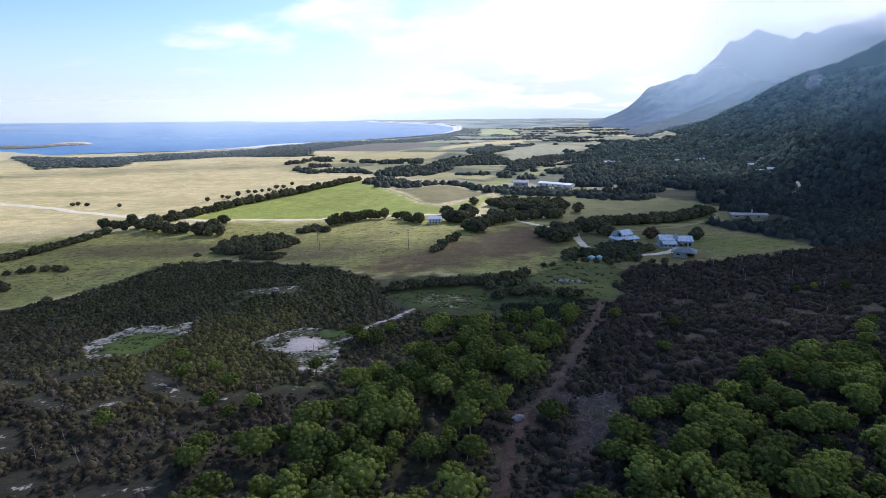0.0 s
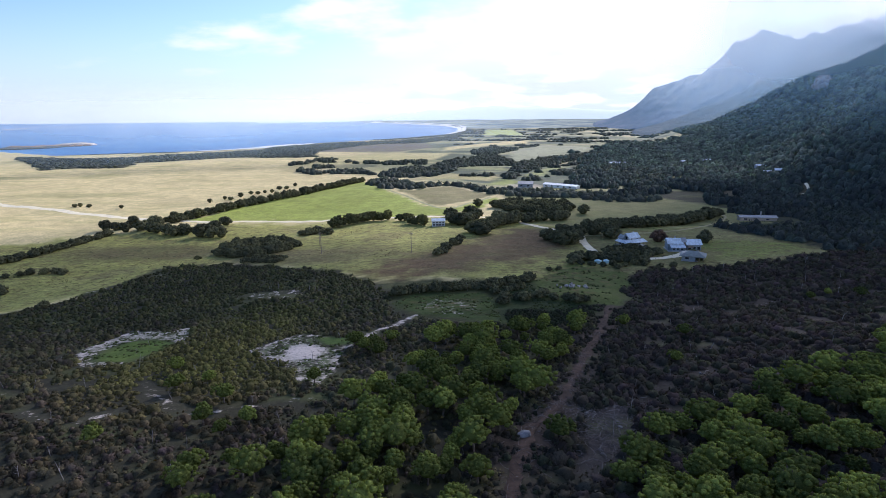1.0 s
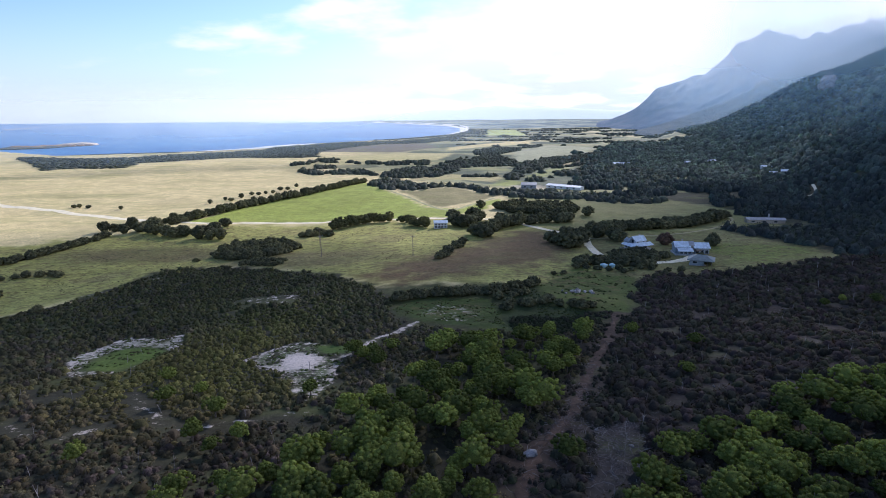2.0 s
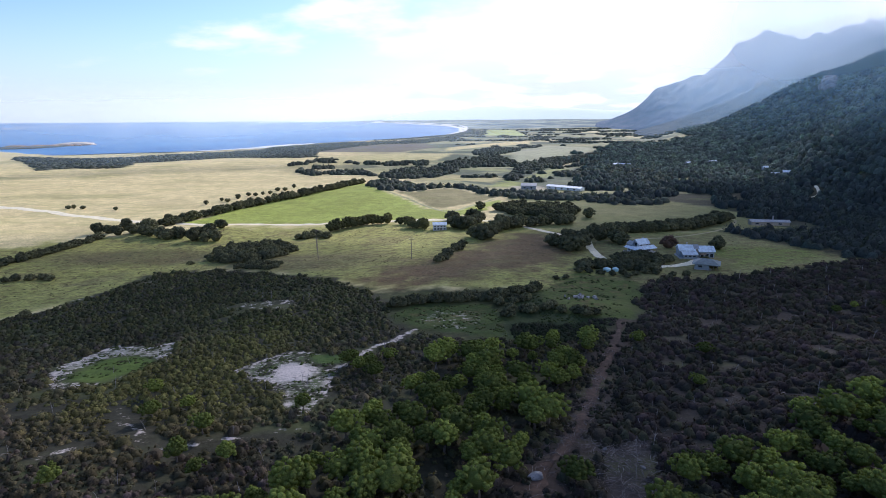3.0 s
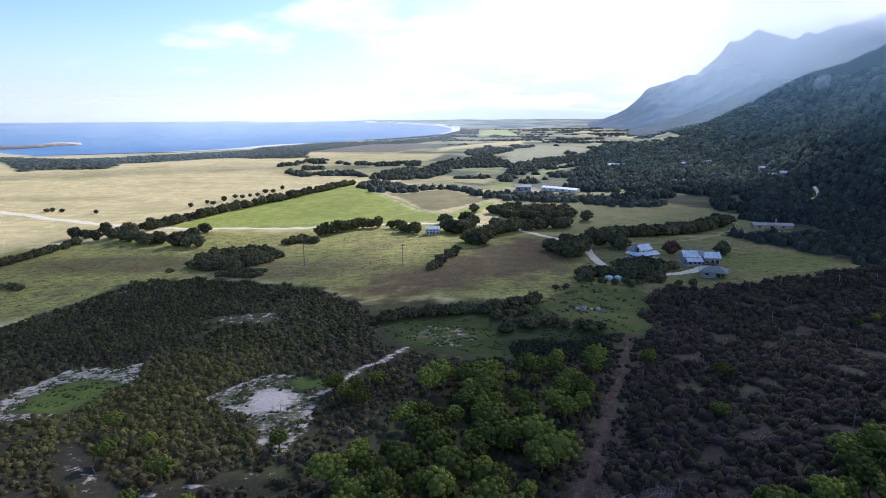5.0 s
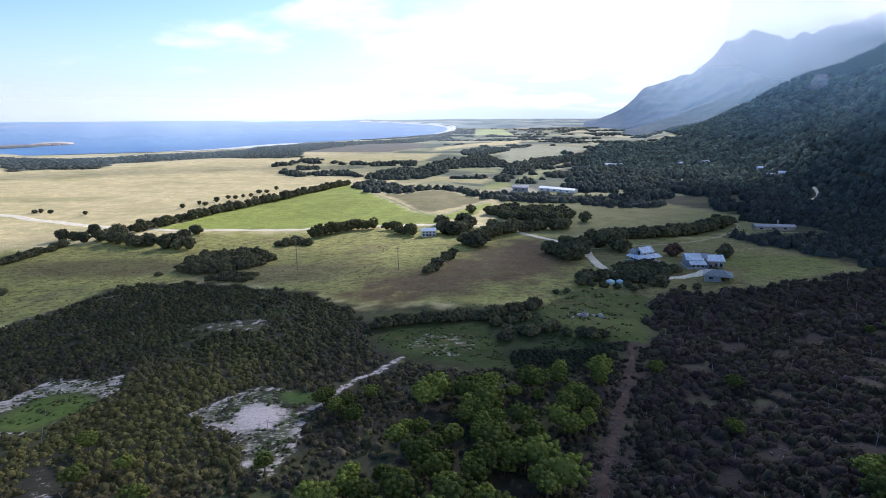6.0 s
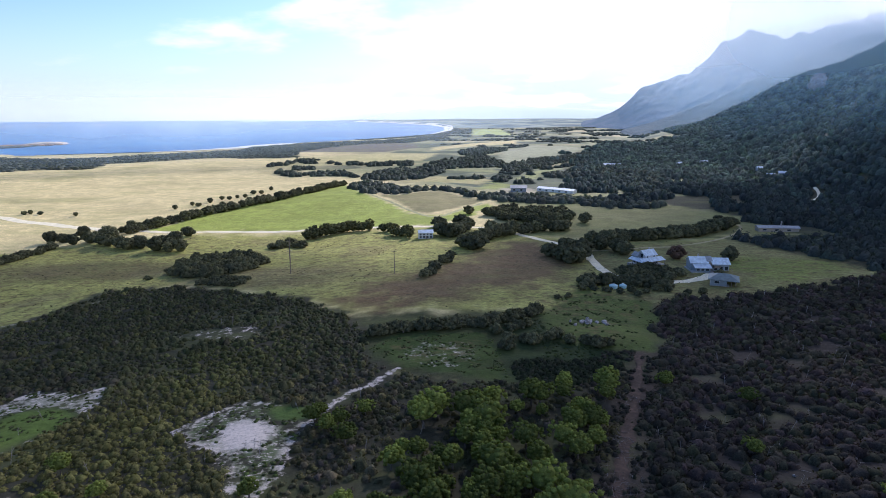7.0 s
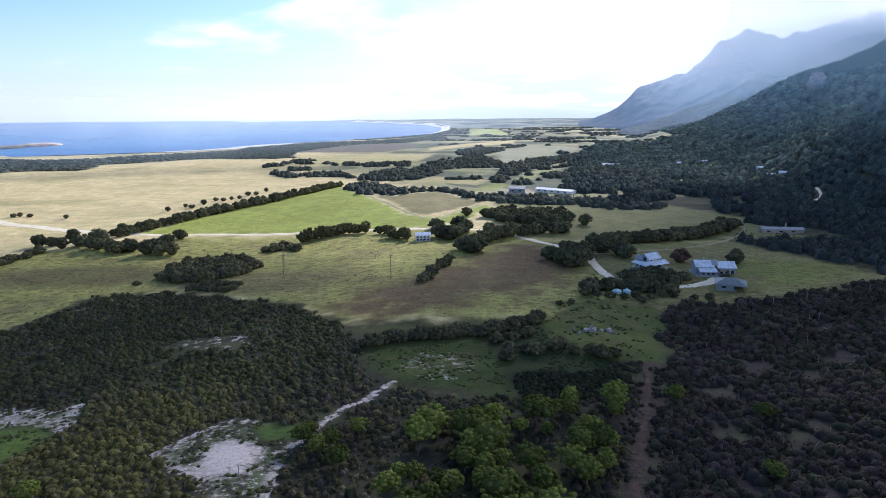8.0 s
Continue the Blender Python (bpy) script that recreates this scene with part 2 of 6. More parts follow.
def ground_material():
    s = Shader("land_cover")
    tint, cover = s.attribute("tint"), s.n.new("ShaderNodeSeparateColor")
    s.l.new(s.attribute("cover"), cover.inputs[0])
    fine, mid, wide = s.noise(0.9, 5, 0.65), s.noise(0.11, 4, 0.6), s.noise(0.018, 3, 0.5)
    streak = s.noise(0.02, 4, 0.6, (1.0, 3.2, 1.0))
    colour = s.scaled(tint, s.span(fine, 0.28, 0.72, 0.76, 1.22))
    colour = s.scaled(colour, s.span(mid, 0.3, 0.7, 0.86, 1.12))
    # greener and browner drifts in the pasture
    green = s.mix(s.span(streak, 0.46, 0.68, 0.0, 0.55), colour, s.mix(0.5, colour, (0.20, 0.23, 0.06)))
    colour = s.mix(s.span(wide, 0.5, 0.66, 0.0, 0.5), green, s.mix(0.6, green, s.scaled(tint, 0.62)))
    # brown and bright mottling of grazed pasture
    mottle = s.math("MULTIPLY", s.span(s.noise(0.21, 6, 0.72, (1, 1.6, 1)), 0.47, 0.66), s.span(cover.outputs["Green"], 0.0, 0.6, 0.0, 0.85))
    colour = s.mix(mottle, colour, (0.150, 0.110, 0.048))
    # clumped grass, light and dark, over the grazed land
    clumped = s.scaled(colour, s.span(s.noise(0.55, 6, 0.78, (1, 1.8, 1)), 0.30, 0.70, 0.50, 1.45))
    colour = s.mix(cover.outputs["Green"], colour, clumped)
    # dark tussocks where the cover says rough grass
    tuss = s.math("MULTIPLY", s.span(s.noise(0.33, 3, 0.7, (1, 2.0, 1)), 0.56, 0.66), cover.outputs["Green"])
    colour = s.mix(tuss, colour, (0.055, 0.055, 0.025))
    # white sand with ragged edges and weeds growing through
    edge = s.math("ADD", cover.outputs["Red"], s.math("MULTIPLY", s.math("SUBTRACT", s.noise(0.42, 6, 0.7), 0.5), 0.85))
    sandy = s.span(edge, 0.48, 0.60)
    weeds = s.math("MULTIPLY", s.span(s.noise(0.7, 6, 0.75, (1, 1.7, 1)), 0.40, 0.50), cover.outputs["Blue"])
    sand = s.mix(s.span(s.noise(1.7, 4, 0.7), 0.45, 0.75), (0.72, 0.61, 0.52), (0.42, 0.35, 0.29))
    sand = s.mix(weeds, sand, (0.075, 0.105, 0.030))
    colour = s.mix(sandy, colour, sand)
    rise = s.math("ADD", s.math("MULTIPLY", fine, 0.5), mid)
    return s.principled(colour, 0.92, 0, s.bump(rise, 0.55, 0.5), 0.1)


def leaf_material(name, colour=None, light=1.0, through_light=0.34, sheen=0.03, least=0.78, most=1.25, grain=5.0):
    """Leaves: matt, letting some light through; colour by clump, varied leaf by leaf."""
    s = Shader(name)
    geo = s.n.new("ShaderNodeNewGeometry")
    base = s.attribute("tint")
    if colour:
        rnd = s.n.new("ShaderNodeObjectInfo").outputs["Random"]
        base = s.mix(rnd, tuple(c * least for c in colour), (colour[0] * most, colour[1] * most * 0.9, colour[2] * most * 0.8))
    base = s.scaled(base, s.span(geo.outputs["Random Per Island"], 0, 1, 0.76 * light, 1.24 * light))
    diffuse, trans, gloss = s.n.new("ShaderNodeBsdfDiffuse"), s.n.new("ShaderNodeBsdfTranslucent"), s.n.new("ShaderNodeBsdfGlossy")
    leafy = s.noise(grain, 3, 0.7)
    base = s.scaled(base, s.span(leafy, 0.30, 0.70, 0.62, 1.36))
    relief = s.bump(leafy, 0.75, 0.55 / grain)
    s.put(diffuse.inputs["Color"], base), s.put(diffuse.inputs["Normal"], relief)
    s.put(trans.inputs["Color"], s.mix(1.0, base, (1.25, 1.2, 0.5), "MULTIPLY"))
    gloss.inputs["Roughness"].default_value = 0.78
    gloss.inputs["Color"].default_value = (0.5, 0.5, 0.5, 1)
    a, b = s.n.new("ShaderNodeMixShader"), s.n.new("ShaderNodeMixShader")
    a.inputs[0].default_value, b.inputs[0].default_value = through_light, sheen
    s.l.new(diffuse.outputs[0], a.inputs[1]), s.l.new(trans.outputs[0], a.inputs[2])
    s.l.new(a.outputs[0], b.inputs[1]), s.l.new(gloss.outputs[0], b.inputs[2])
    s.l.new(b.outputs[0], s.out.inputs["Surface"])
    return s.mat


def plain(name, colour, rough=0.7, metal=0.0, grain=2.0, vary=0.25, relief=0.02, spec=0.3):
    """Paint, metal, wood or stone with stains at two scales and a fine relief."""
    s = Shader(name)
    a, b = s.noise(grain, 5, 0.65), s.noise(grain * 0.17, 3, 0.5)
    c = s.scaled(s.scaled(colour, s.span(a, 0.25, 0.75, 1 - vary, 1 + vary)), s.span(b, 0.3, 0.7, 1 - vary * 0.6, 1 + vary * 0.6))
    return s.principled(c, rough, metal, s.bump(a, 0.5, relief), spec)


def roofing(name, colour, rough=0.35, metal=0.6):
    """Corrugated sheet: ribs as relief, with dull streaks."""
    s = Shader(name)
    streak = s.noise(0.9, 4, 0.6, (1, 1, 0.2))
    return s.principled(s.scaled(colour, s.span(streak, 0.3, 0.7, 0.78, 1.15)), rough, metal, s.bump(s.noise(6, 2), 0.3, 0.03), 0.5)


def water_material():
    s = Shader("sea_water")
    wide, swell = s.noise(0.0022, 4, 0.6, (1, 2.6, 1)), s.noise(0.10, 4, 0.6, (0.5, 1.5, 1))
    colour = s.mix(s.span(wide, 0.35, 0.7), (0.016, 0.120, 0.33), (0.040, 0.210, 0.45))
    return s.principled(colour, 0.42, 0, s.bump(swell, 0.6, 1.2), 0.5)


def rock_material(name, dark, pale):
    s = Shader(name)
    c = s.mix(s.span(s.noise(0.7, 6, 0.7), 0.35, 0.68), dark, pale)
    return s.principled(c, 0.9, 0, s.bump(s.noise(1.6, 6, 0.7), 0.8, 0.25), 0.2)


LAND = ground_material()
LEAF_STUFF = leaf_material("scrub_leaves", None, 0.85, 0.18, grain=4.5)
LEAF_FOREST = leaf_material("forest_canopy", None, 1.0, 0.40, 0.08, grain=0.9)
LEAF_GUM = leaf_material("bright_gum_leaves", (0.152, 0.200, 0.050), 1.0, 0.30, 0.02, 0.48, 1.58, 6.5)
LEAF_DARK = leaf_material("dark_tree_leaves", (0.108, 0.118, 0.066), 1.0, 0.20, 0.03, 0.62, 1.4, 2.2)
LEAF_RED = leaf_material("dark_reddish_leaves", (0.115, 0.078, 0.060), 1.0, 0.2, grain=2.2)
LEAF_OLIVE = leaf_material("olive_bush_leaves", (0.112, 0.122, 0.054), 1.0, 0.26, grain=2.2)
BARK = plain("grey_bark", (0.17, 0.14, 0.115), 0.9, 0, 5.0, 0.35)
DEADWOOD = plain("bleached_deadwood", (0.34, 0.305, 0.285), 0.85, 0, 4.0, 0.3)
TWIGS = plain("grey_brushwood", (0.20, 0.165, 0.15), 0.9, 0, 3.0, 0.35)
GRAVEL = plain("pale_gravel", (0.80, 0.71, 0.50), 0.95, 0, 1.5, 0.16, 0.05)
EARTH = plain("brown_earth_track", (0.088, 0.055, 0.038), 0.95, 0, 1.1, 0.45, 0.08)
SEA_WATER = water_material()


def haze_glow_material(name, dark, pale, low, high, z0, z1, scale):
    """Far land as through bright sea air: forest and rock, with the haze put in as emission."""
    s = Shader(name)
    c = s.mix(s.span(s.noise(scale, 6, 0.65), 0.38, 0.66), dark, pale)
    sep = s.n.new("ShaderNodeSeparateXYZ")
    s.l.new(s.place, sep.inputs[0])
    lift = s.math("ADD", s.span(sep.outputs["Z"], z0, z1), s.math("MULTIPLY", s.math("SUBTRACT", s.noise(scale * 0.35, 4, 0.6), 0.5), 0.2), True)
    # haze colour, paler with height, emitted by the land itself
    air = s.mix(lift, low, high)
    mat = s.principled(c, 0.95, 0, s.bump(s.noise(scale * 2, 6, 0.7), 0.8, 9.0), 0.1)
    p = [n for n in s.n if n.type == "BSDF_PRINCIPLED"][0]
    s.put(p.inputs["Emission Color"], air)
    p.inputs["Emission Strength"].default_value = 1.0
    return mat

# ---- terrain ----
NEAR_RIDGE = (
    (13, 16, 19.8, 23.6, 27, 30.4, 33.3, 35.6, 38.2, 46, 70, 110),
    (-0.05, -0.036, -0.020, -0.003, 0.029, 0.067, 0.084, 0.100, 0.114, 0.15, 0.18, 0.18),
    (1750, 1700, 1600, 1500, 1380, 1260, 1180, 1120, 1060, 950, 900, 900),
    (1500, 1300, 1000, 800, 680, 560, 480, 430, 400, 360, 330, 330))
FAR_RIDGE = (
    (10, 11.7, 14.3, 15.8, 16.8, 18.2, 21, 22.4, 23.4, 24.8, 26, 27, 28.8, 29.9, 31, 33, 35.5, 45, 80),
    (-0.05, -0.034, -0.019, -0.0066, 0.0023, 0.0285, 0.0447, 0.0524, 0.0668, 0.0917, 0.106, 0.113, 0.105, 0.094, 0.102, 0.112, 0.121, 0.14, 0.12),
    (2700, 2700, 2700, 2700, 2700, 2700, 2700, 2700, 2700, 2720, 2740, 2750, 2750, 2760, 2800, 2900, 2900, 2800, 2700),
    (2500, 2400, 2300, 2250, 2200, 2100, 1950, 1900, 1850, 1800, 1800, 1800, 1800, 1800, 1800, 1800, 1800, 1800, 1800))
SEA = -21.5


def smooth(a, b, x):
    t = np.clip((np.asarray(x, float) - a) / (b - a), 0, 1)
    return t * t * (3 - 2 * t)


def waves(x, y, size, seed=0):
    """Cheap rolling relief between -1 and 1, at about the given size in metres."""
    out, rng = 0.0, np.random.RandomState(seed)
    for k in range(5):
        a, p, s = rng.uniform(0, 2 * math.pi), rng.uniform(0, 6.28, 2), 2 * math.pi / size * rng.uniform(0.6, 1.7)
        out = out + np.sin((x * math.cos(a) + y * math.sin(a)) * s + p[0]) * np.cos((y * math.cos(a) - x * math.sin(a)) * s * 0.7 + p[1])
    return out / 2.6


def land_edge(y):
    """Easting at which the land begins east of the bay, by northing."""
    return np.interp(y, (1031, 1062, 1095, 1196, 1352, 1436, 1590, 1828, 2120, 2540, 2956, 3425, 4114, 4900),
                     (-719, -634, -543, -425, -372, -281, -154, -33, 16, 17, -53, -262, -636, -1100))


def in_water(x, y):
    """0 on land, 1 well out in the bay."""
    wave = 6 * waves(x, y, 110, 21)
    west = np.interp(x, (-4000, -1500, -937, -719, -600), (1900, 1400, 1165, 1028, 900))
    return smooth(-12, 14, land_edge(y) - x + wave) * smooth(-12, 14, y - west + wave)


def slope_up(x, y, azimuths, tangents, crests, feet, power, tail, lift):
    """A mountain side, by azimuth seen from the paddocks: it climbs from its foot to its crest and falls away behind."""
    a, r = np.degrees(np.arctan2(x, y)), np.hypot(x, y)
    top, far, near = np.interp(a, azimuths, tangents), np.interp(a, azimuths, crests), np.interp(a, azimuths, feet)
    crest = np.maximum(52 + top * far + lift, 0)
    s = np.clip((r - near) / (far - near), 0, 1)
    return np.where(r < far, crest * s**power, crest * np.clip(1 - (r - far) / tail, 0, 1))


def height(x, y):
    """Ground height in metres."""
    x, y = np.asarray(x, float), np.asarray(y, float)
    base = np.interp(y, (-200, 60, 90, 150, 200, 250, 330, 450, 600, 900, 1200, 6000), (6, 2.0, 0, -5.0, -7, -9, -13, -16, -18, -19, -19.5, -19.5))
    west = -0.065 * np.clip(-x - 5, 0, None) * smooth(60, 210, y)
    z = np.maximum(base + west, -19.6 + 0 * x)
    z = z + 0.03 * np.clip(x - 60, 0, 400) * (1 - smooth(200, 420, y))
    hill = 5.0 * np.exp(-(((x + 70) / 110) ** 2 + ((y - 500) / 95) ** 2))
    z = z + hill + (0.5 * waves(x, y, 60, 3) + 0.15 * waves(x, y, 17, 5)) * smooth(1000, 500, y)
    near = slope_up(x, y, NEAR_RIDGE[0], NEAR_RIDGE[1], NEAR_RIDGE[2], NEAR_RIDGE[3], 1.3, 900, -9)
    rough = waves(x, y, 170, 8) + 0.5 * waves(x, y, 70, 9)
    near = near * (1 + 0.05 * rough)
    z = z + near
    water = in_water(x, y)
    return z * (1 - water) + (SEA - 5) * water


def peak_height(x, y):
    """The far mountain's height in metres."""
    far = slope_up(x, y, FAR_RIDGE[0], FAR_RIDGE[1], FAR_RIDGE[2], FAR_RIDGE[3], 1.25, 1600, 20)
    crag = 1 + 0.03 * waves(x, y, 300, 12) + 0.035 * waves(x, y, 130, 13) + 0.012 * waves(x, y, 55, 14) + 0.005 * waves(x, y, 24, 16)
    gully = 0.07 * waves(np.degrees(np.arctan2(x, y)) * 60, np.hypot(x, y) * 0.25, 130, 15) * np.clip(1 - far / 420, 0, 1)
    return far * (crag + gully) - 19.5 - 6 * smooth(8, 0, far)


def glade(x, y):
    """Open paddocks among the woods at the mountain's foot."""
    gap = waves(x * 0.6, y * 2.4, 170, 91) + 0.3 * waves(x, y, 60, 92)
    return smooth(0.30, 0.46, gap) * smooth(395, 430, y) * smooth(2, -3, height(x, y)) * smooth(1500, 1300, y) * smooth(262, 240, x)


# ---- mesh helpers ----
def mesh_of(name, verts, faces, material, tint=None, smoothed=False, cover=None, normals=None):
    """A mesh from arrays of vertices and of triangles or quads, with an optional colour for each vertex."""
    verts, faces = np.asarray(verts, np.float32), np.asarray(faces, np.int32)
    me = bpy.data.meshes.new(name)
    me.vertices.add(len(verts))
    me.vertices.foreach_set("co", verts.ravel())
    me.loops.add(faces.size)
    me.loops.foreach_set("vertex_index", faces.ravel())
    me.polygons.add(len(faces))
    me.polygons.foreach_set("loop_start", np.arange(0, faces.size, faces.shape[1], dtype=np.int32))
    me.update(calc_edges=True)
    me.validate()
    if smoothed:
        me.polygons.foreach_set("use_smooth", np.ones(len(faces), bool))
    for key, values in (("tint", tint), ("cover", cover)):
        if values is not None:
            data = np.ones((len(verts), 4), np.float32)
            data[:, :3] = values
            me.attributes.new(key, "FLOAT_COLOR", "POINT").data.foreach_set("color", data.ravel())
    if normals is not None:
        me.polygons.foreach_set("use_smooth", np.ones(len(faces), bool))
        me.normals_split_custom_set_from_vertices(np.asarray(normals, np.float32))
    me.materials.append(material)
    return me


def part(name, bm, material, parent, label=""):
    """Links a bmesh, or a ready mesh, as one mesh object under a thing or a part."""
    if isinstance(bm, bmesh.types.BMesh):
        me = bpy.data.meshes.new(name)
        bm.to_mesh(me)
        bm.free()
        me.materials.append(material)
    else:
        me = bm
    ob = new(name, me)
    ob.parent = parent
    return tagged(ob, label)


def thing(name, m, label, category, group="", kind=""):
    ob = new(name)
    ob.empty_display_size = 0.5
    ob.matrix_world = m
    return tagged(ob, label, category, group, kind)


def ground_at(x, y):
    return float(height(x, y))


def box(bm, x0, x1, y0, y1, z0, z1):
    v = [bm.verts.new((x, y, z)) for z in (z0, z1) for x, y in ((x0, y0), (x1, y0), (x1, y1), (x0, y1))]
    for f in ((3, 2, 1, 0), (4, 5, 6, 7), (0, 1, 5, 4), (1, 2, 6, 5), (2, 3, 7, 6), (3, 0, 4, 7)):
        bm.faces.new([v[k] for k in f])
    return bm


def boxed(*spans):
    bm = bmesh.new()
    for s in spans:
        box(bm, *s)
    return bm


def tube(bm, points, radii, sides=6):
    """A tapered tube along points."""
    rings = []
    for k, p in enumerate(points):
        a, b = Vector(points[max(k - 1, 0)]), Vector(points[min(k + 1, len(points) - 1)])
        q = (b - a).to_track_quat("Z", "Y")
        rings.append([bm.verts.new(Vector(p) + q @ Vector((radii[k] * math.cos(2 * math.pi * j / sides), radii[k] * math.sin(2 * math.pi * j / sides), 0))) for j in range(sides)])
    for r, s in zip(rings, rings[1:]):
        for j in range(sides):
            bm.faces.new((r[j], r[(j + 1) % sides], s[(j + 1) % sides], s[j]))
    bm.faces.new(rings[-1])
    return bm


def leaves(rng, centres, ways, size, jitter=0.6):
    """Triangular leaf sprays at the centres, each facing about its way."""
    n = len(centres)
    ways = ways + rng.normal(0, jitter, (n, 3))
    ways /= np.linalg.norm(ways, axis=1, keepdims=True) + 1e-9
    side = np.cross(ways, rng.normal(0, 1, (n, 3)))
    side /= np.linalg.norm(side, axis=1, keepdims=True) + 1e-9
    up = np.cross(ways, side)
    s = size * rng.uniform(0.65, 1.35, (n, 1))
    v = np.stack([centres + side * s, centres - side * 0.5 * s + up * 0.8 * s, centres - side * 0.5 * s - up * 0.8 * s], 1)
    return v.reshape(-1, 3)


def puffs(rng, centres, radii, count, size, low=-0.25, squash=0.8):
    """Rounded sprays of leaves over each centre, as on a gum's crown, and the way that each corner faces."""
    out, ways = [], []
    for c, r in zip(centres, radii):
        d = rng.normal(0, 1, (count, 3))
        d /= np.linalg.norm(d, axis=1, keepdims=True)
        d[:, 2] = np.where(d[:, 2] < low, -d[:, 2], d[:, 2])
        p = np.asarray(c) + d * r * rng.uniform(0.82, 1.08, (count, 1)) * (1, 1, squash)
        out.append(leaves(rng, p, d, size, 0.45))
        ways.append(np.repeat(d + rng.normal(0, 0.22, d.shape), 3, axis=0))
    ways = np.concatenate(ways)
    return np.concatenate(out), ways / np.linalg.norm(ways, axis=1, keepdims=True)


def inside(x, y, ring):
    """Signed distance in metres to a ring of corners: above 0 within it."""
    x, y = np.asarray(x, float), np.asarray(y, float)
    best, odd = np.full(x.shape, 1e9), np.zeros(x.shape, bool)
    for (ax, ay), (bx, by) in zip(ring, ring[1:] + ring[:1]):
        dx, dy = bx - ax, by - ay
        t = np.clip(((x - ax) * dx + (y - ay) * dy) / (dx * dx + dy * dy + 1e-9), 0, 1)
        best = np.minimum(best, np.hypot(x - ax - t * dx, y - ay - t * dy))
        cross = (ay > y) != (by > y)
        odd ^= cross & (x < dx * (y - ay) / (dy if dy else 1e-9) + ax)
    return np.where(odd, best, -best)


def near_line(x, y, line):
    """Distance in metres to an open line of corners."""
    x, y = np.asarray(x, float), np.asarray(y, float)
    best = np.full(x.shape, 1e9)
    for (ax, ay), (bx, by) in zip(line, line[1:]):
        dx, dy = bx - ax, by - ay
        t = np.clip(((x - ax) * dx + (y - ay) * dy) / (dx * dx + dy * dy + 1e-9), 0, 1)
        best = np.minimum(best, np.hypot(x - ax - t * dx, y - ay - t * dy))
    return best


def scatter(rng, x0, x1, y0, y1, gap, keep):
    """Jittered grid points about gap metres apart, for which keep(x, y) holds."""
    gx, gy = np.meshgrid(np.arange(x0, x1, gap), np.arange(y0, y1, gap * 0.87))
    gx = gx + (np.arange(gx.shape[0]) % 2)[:, None] * gap / 2
    x, y = gx.ravel() + rng.uniform(-0.42, 0.42, gx.size) * gap, gy.ravel() + rng.uniform(-0.42, 0.42, gx.size) * gap
    ok = keep(x, y)
    return x[ok], y[ok]


def along(line, gap):
    """Points at even steps along a line of corners."""
    out, left = [], 0.0
    for (ax, ay), (bx, by) in zip(line, line[1:]):
        d = math.hypot(bx - ax, by - ay)
        while left <= d:
            out.append((ax + (bx - ax) * left / d, ay + (by - ay) * left / d))
            left += gap
        left -= d
    return out


# ---- the plan of the land ----
GREEN_HILL = [(-184, 380), (-162, 440), (-120, 512), (-94, 580), (-69, 512), (-47, 471), (-22, 409), (-4, 393), (32, 450), (35, 432), (16, 395), (-7, 367), (-41, 370), (-87, 374)]
TAN_FIELD = [(-52, 498), (-35, 492), (-19, 502), (0, 504), (14, 480), (30, 459), (17, 439), (0, 414), (-10, 405), (-18, 415), (-35, 461)]
BROWN_FIELD = [(-41, 216), (-31, 228), (-26, 245), (-14, 254), (0, 263), (13, 286), (30, 312), (47, 318), (55, 293), (54, 262), (41, 238), (27, 228), (12, 223), (-8, 210), (-22, 208)]
OLIVE_PASTURE = [(-300, 281), (-214, 340), (-151, 369), (-41, 365), (22, 355), (44, 334), (94, 309), (138, 317), (176, 240), (118, 203), (52, 196), (27, 194), (-32, 206), (-108, 260), (-162, 189), (-260, 150)]
NORTH_PASTURE = [(30, 385), (44, 334), (94, 309), (138, 317), (190, 325), (192, 400), (170, 475), (108, 530), (50, 490), (35, 432)]
HEATH = [(-230, 160), (-162, 189), (-148, 208), (-140, 233), (-135, 258), (-107, 257), (-58, 232), (-36, 213), (-29, 201), (-19, 186), (-20, 173), (-10, 158), (5, 153), (13, 151), (26, 152), (42, 160), (34, 131), (20, 100), (9, 84), (3, 40), (0, -70), (-330, -70), (-330, 130)]
DARK_SCRUB = [(44, 159), (51, 165), (58, 189), (62, 203), (70, 210), (79, 211), (88, 211), (98, 213), (111, 217), (128, 222), (148, 229), (166, 234), (252, 326), (330, 300), (330, -70), (6, -70), (9, 40), (15, 86), (23, 103)]
CLEARING_A = [(-20, 173), (-16, 181), (-2, 181), (12, 184), (13, 170), (13, 151), (5, 155), (-10, 159)]
CLEARING_B = [(27, 197), (36, 215), (48, 222), (64, 209), (59, 189), (49, 168), (35, 169), (26, 175)]
SHRUB_FIELD = [(11, 183), (26, 195), (27, 175), (45, 165), (41, 157), (25, 151), (13, 151)]
SAND_ONE = [(-93, 130), (-98, 142), (-94, 157), (-81, 153), (-77, 157), (-73, 148), (-74, 137), (-78, 127), (-85, 123)]
GREEN_OVAL = [(-88, 127), (-92, 135), (-88, 143), (-80, 149), (-76, 145), (-74, 137), (-78, 128)]
SAND_TWO = [(-51, 132), (-47, 139), (-43, 145), (-34, 143), (-28, 141), (-24, 141), (-26, 136), (-27, 126), (-26, 117), (-28, 108), (-33, 112), (-36, 118), (-40, 124), (-47, 128)]
SAND_CORE = [(-43, 132), (-39, 137), (-34, 135), (-31, 132), (-32, 124), (-37, 124), (-40, 126)]
SAND_BACK = [(-78, 192), (-75, 198), (-58, 198), (-53, 193), (-55, 186), (-69, 188)]
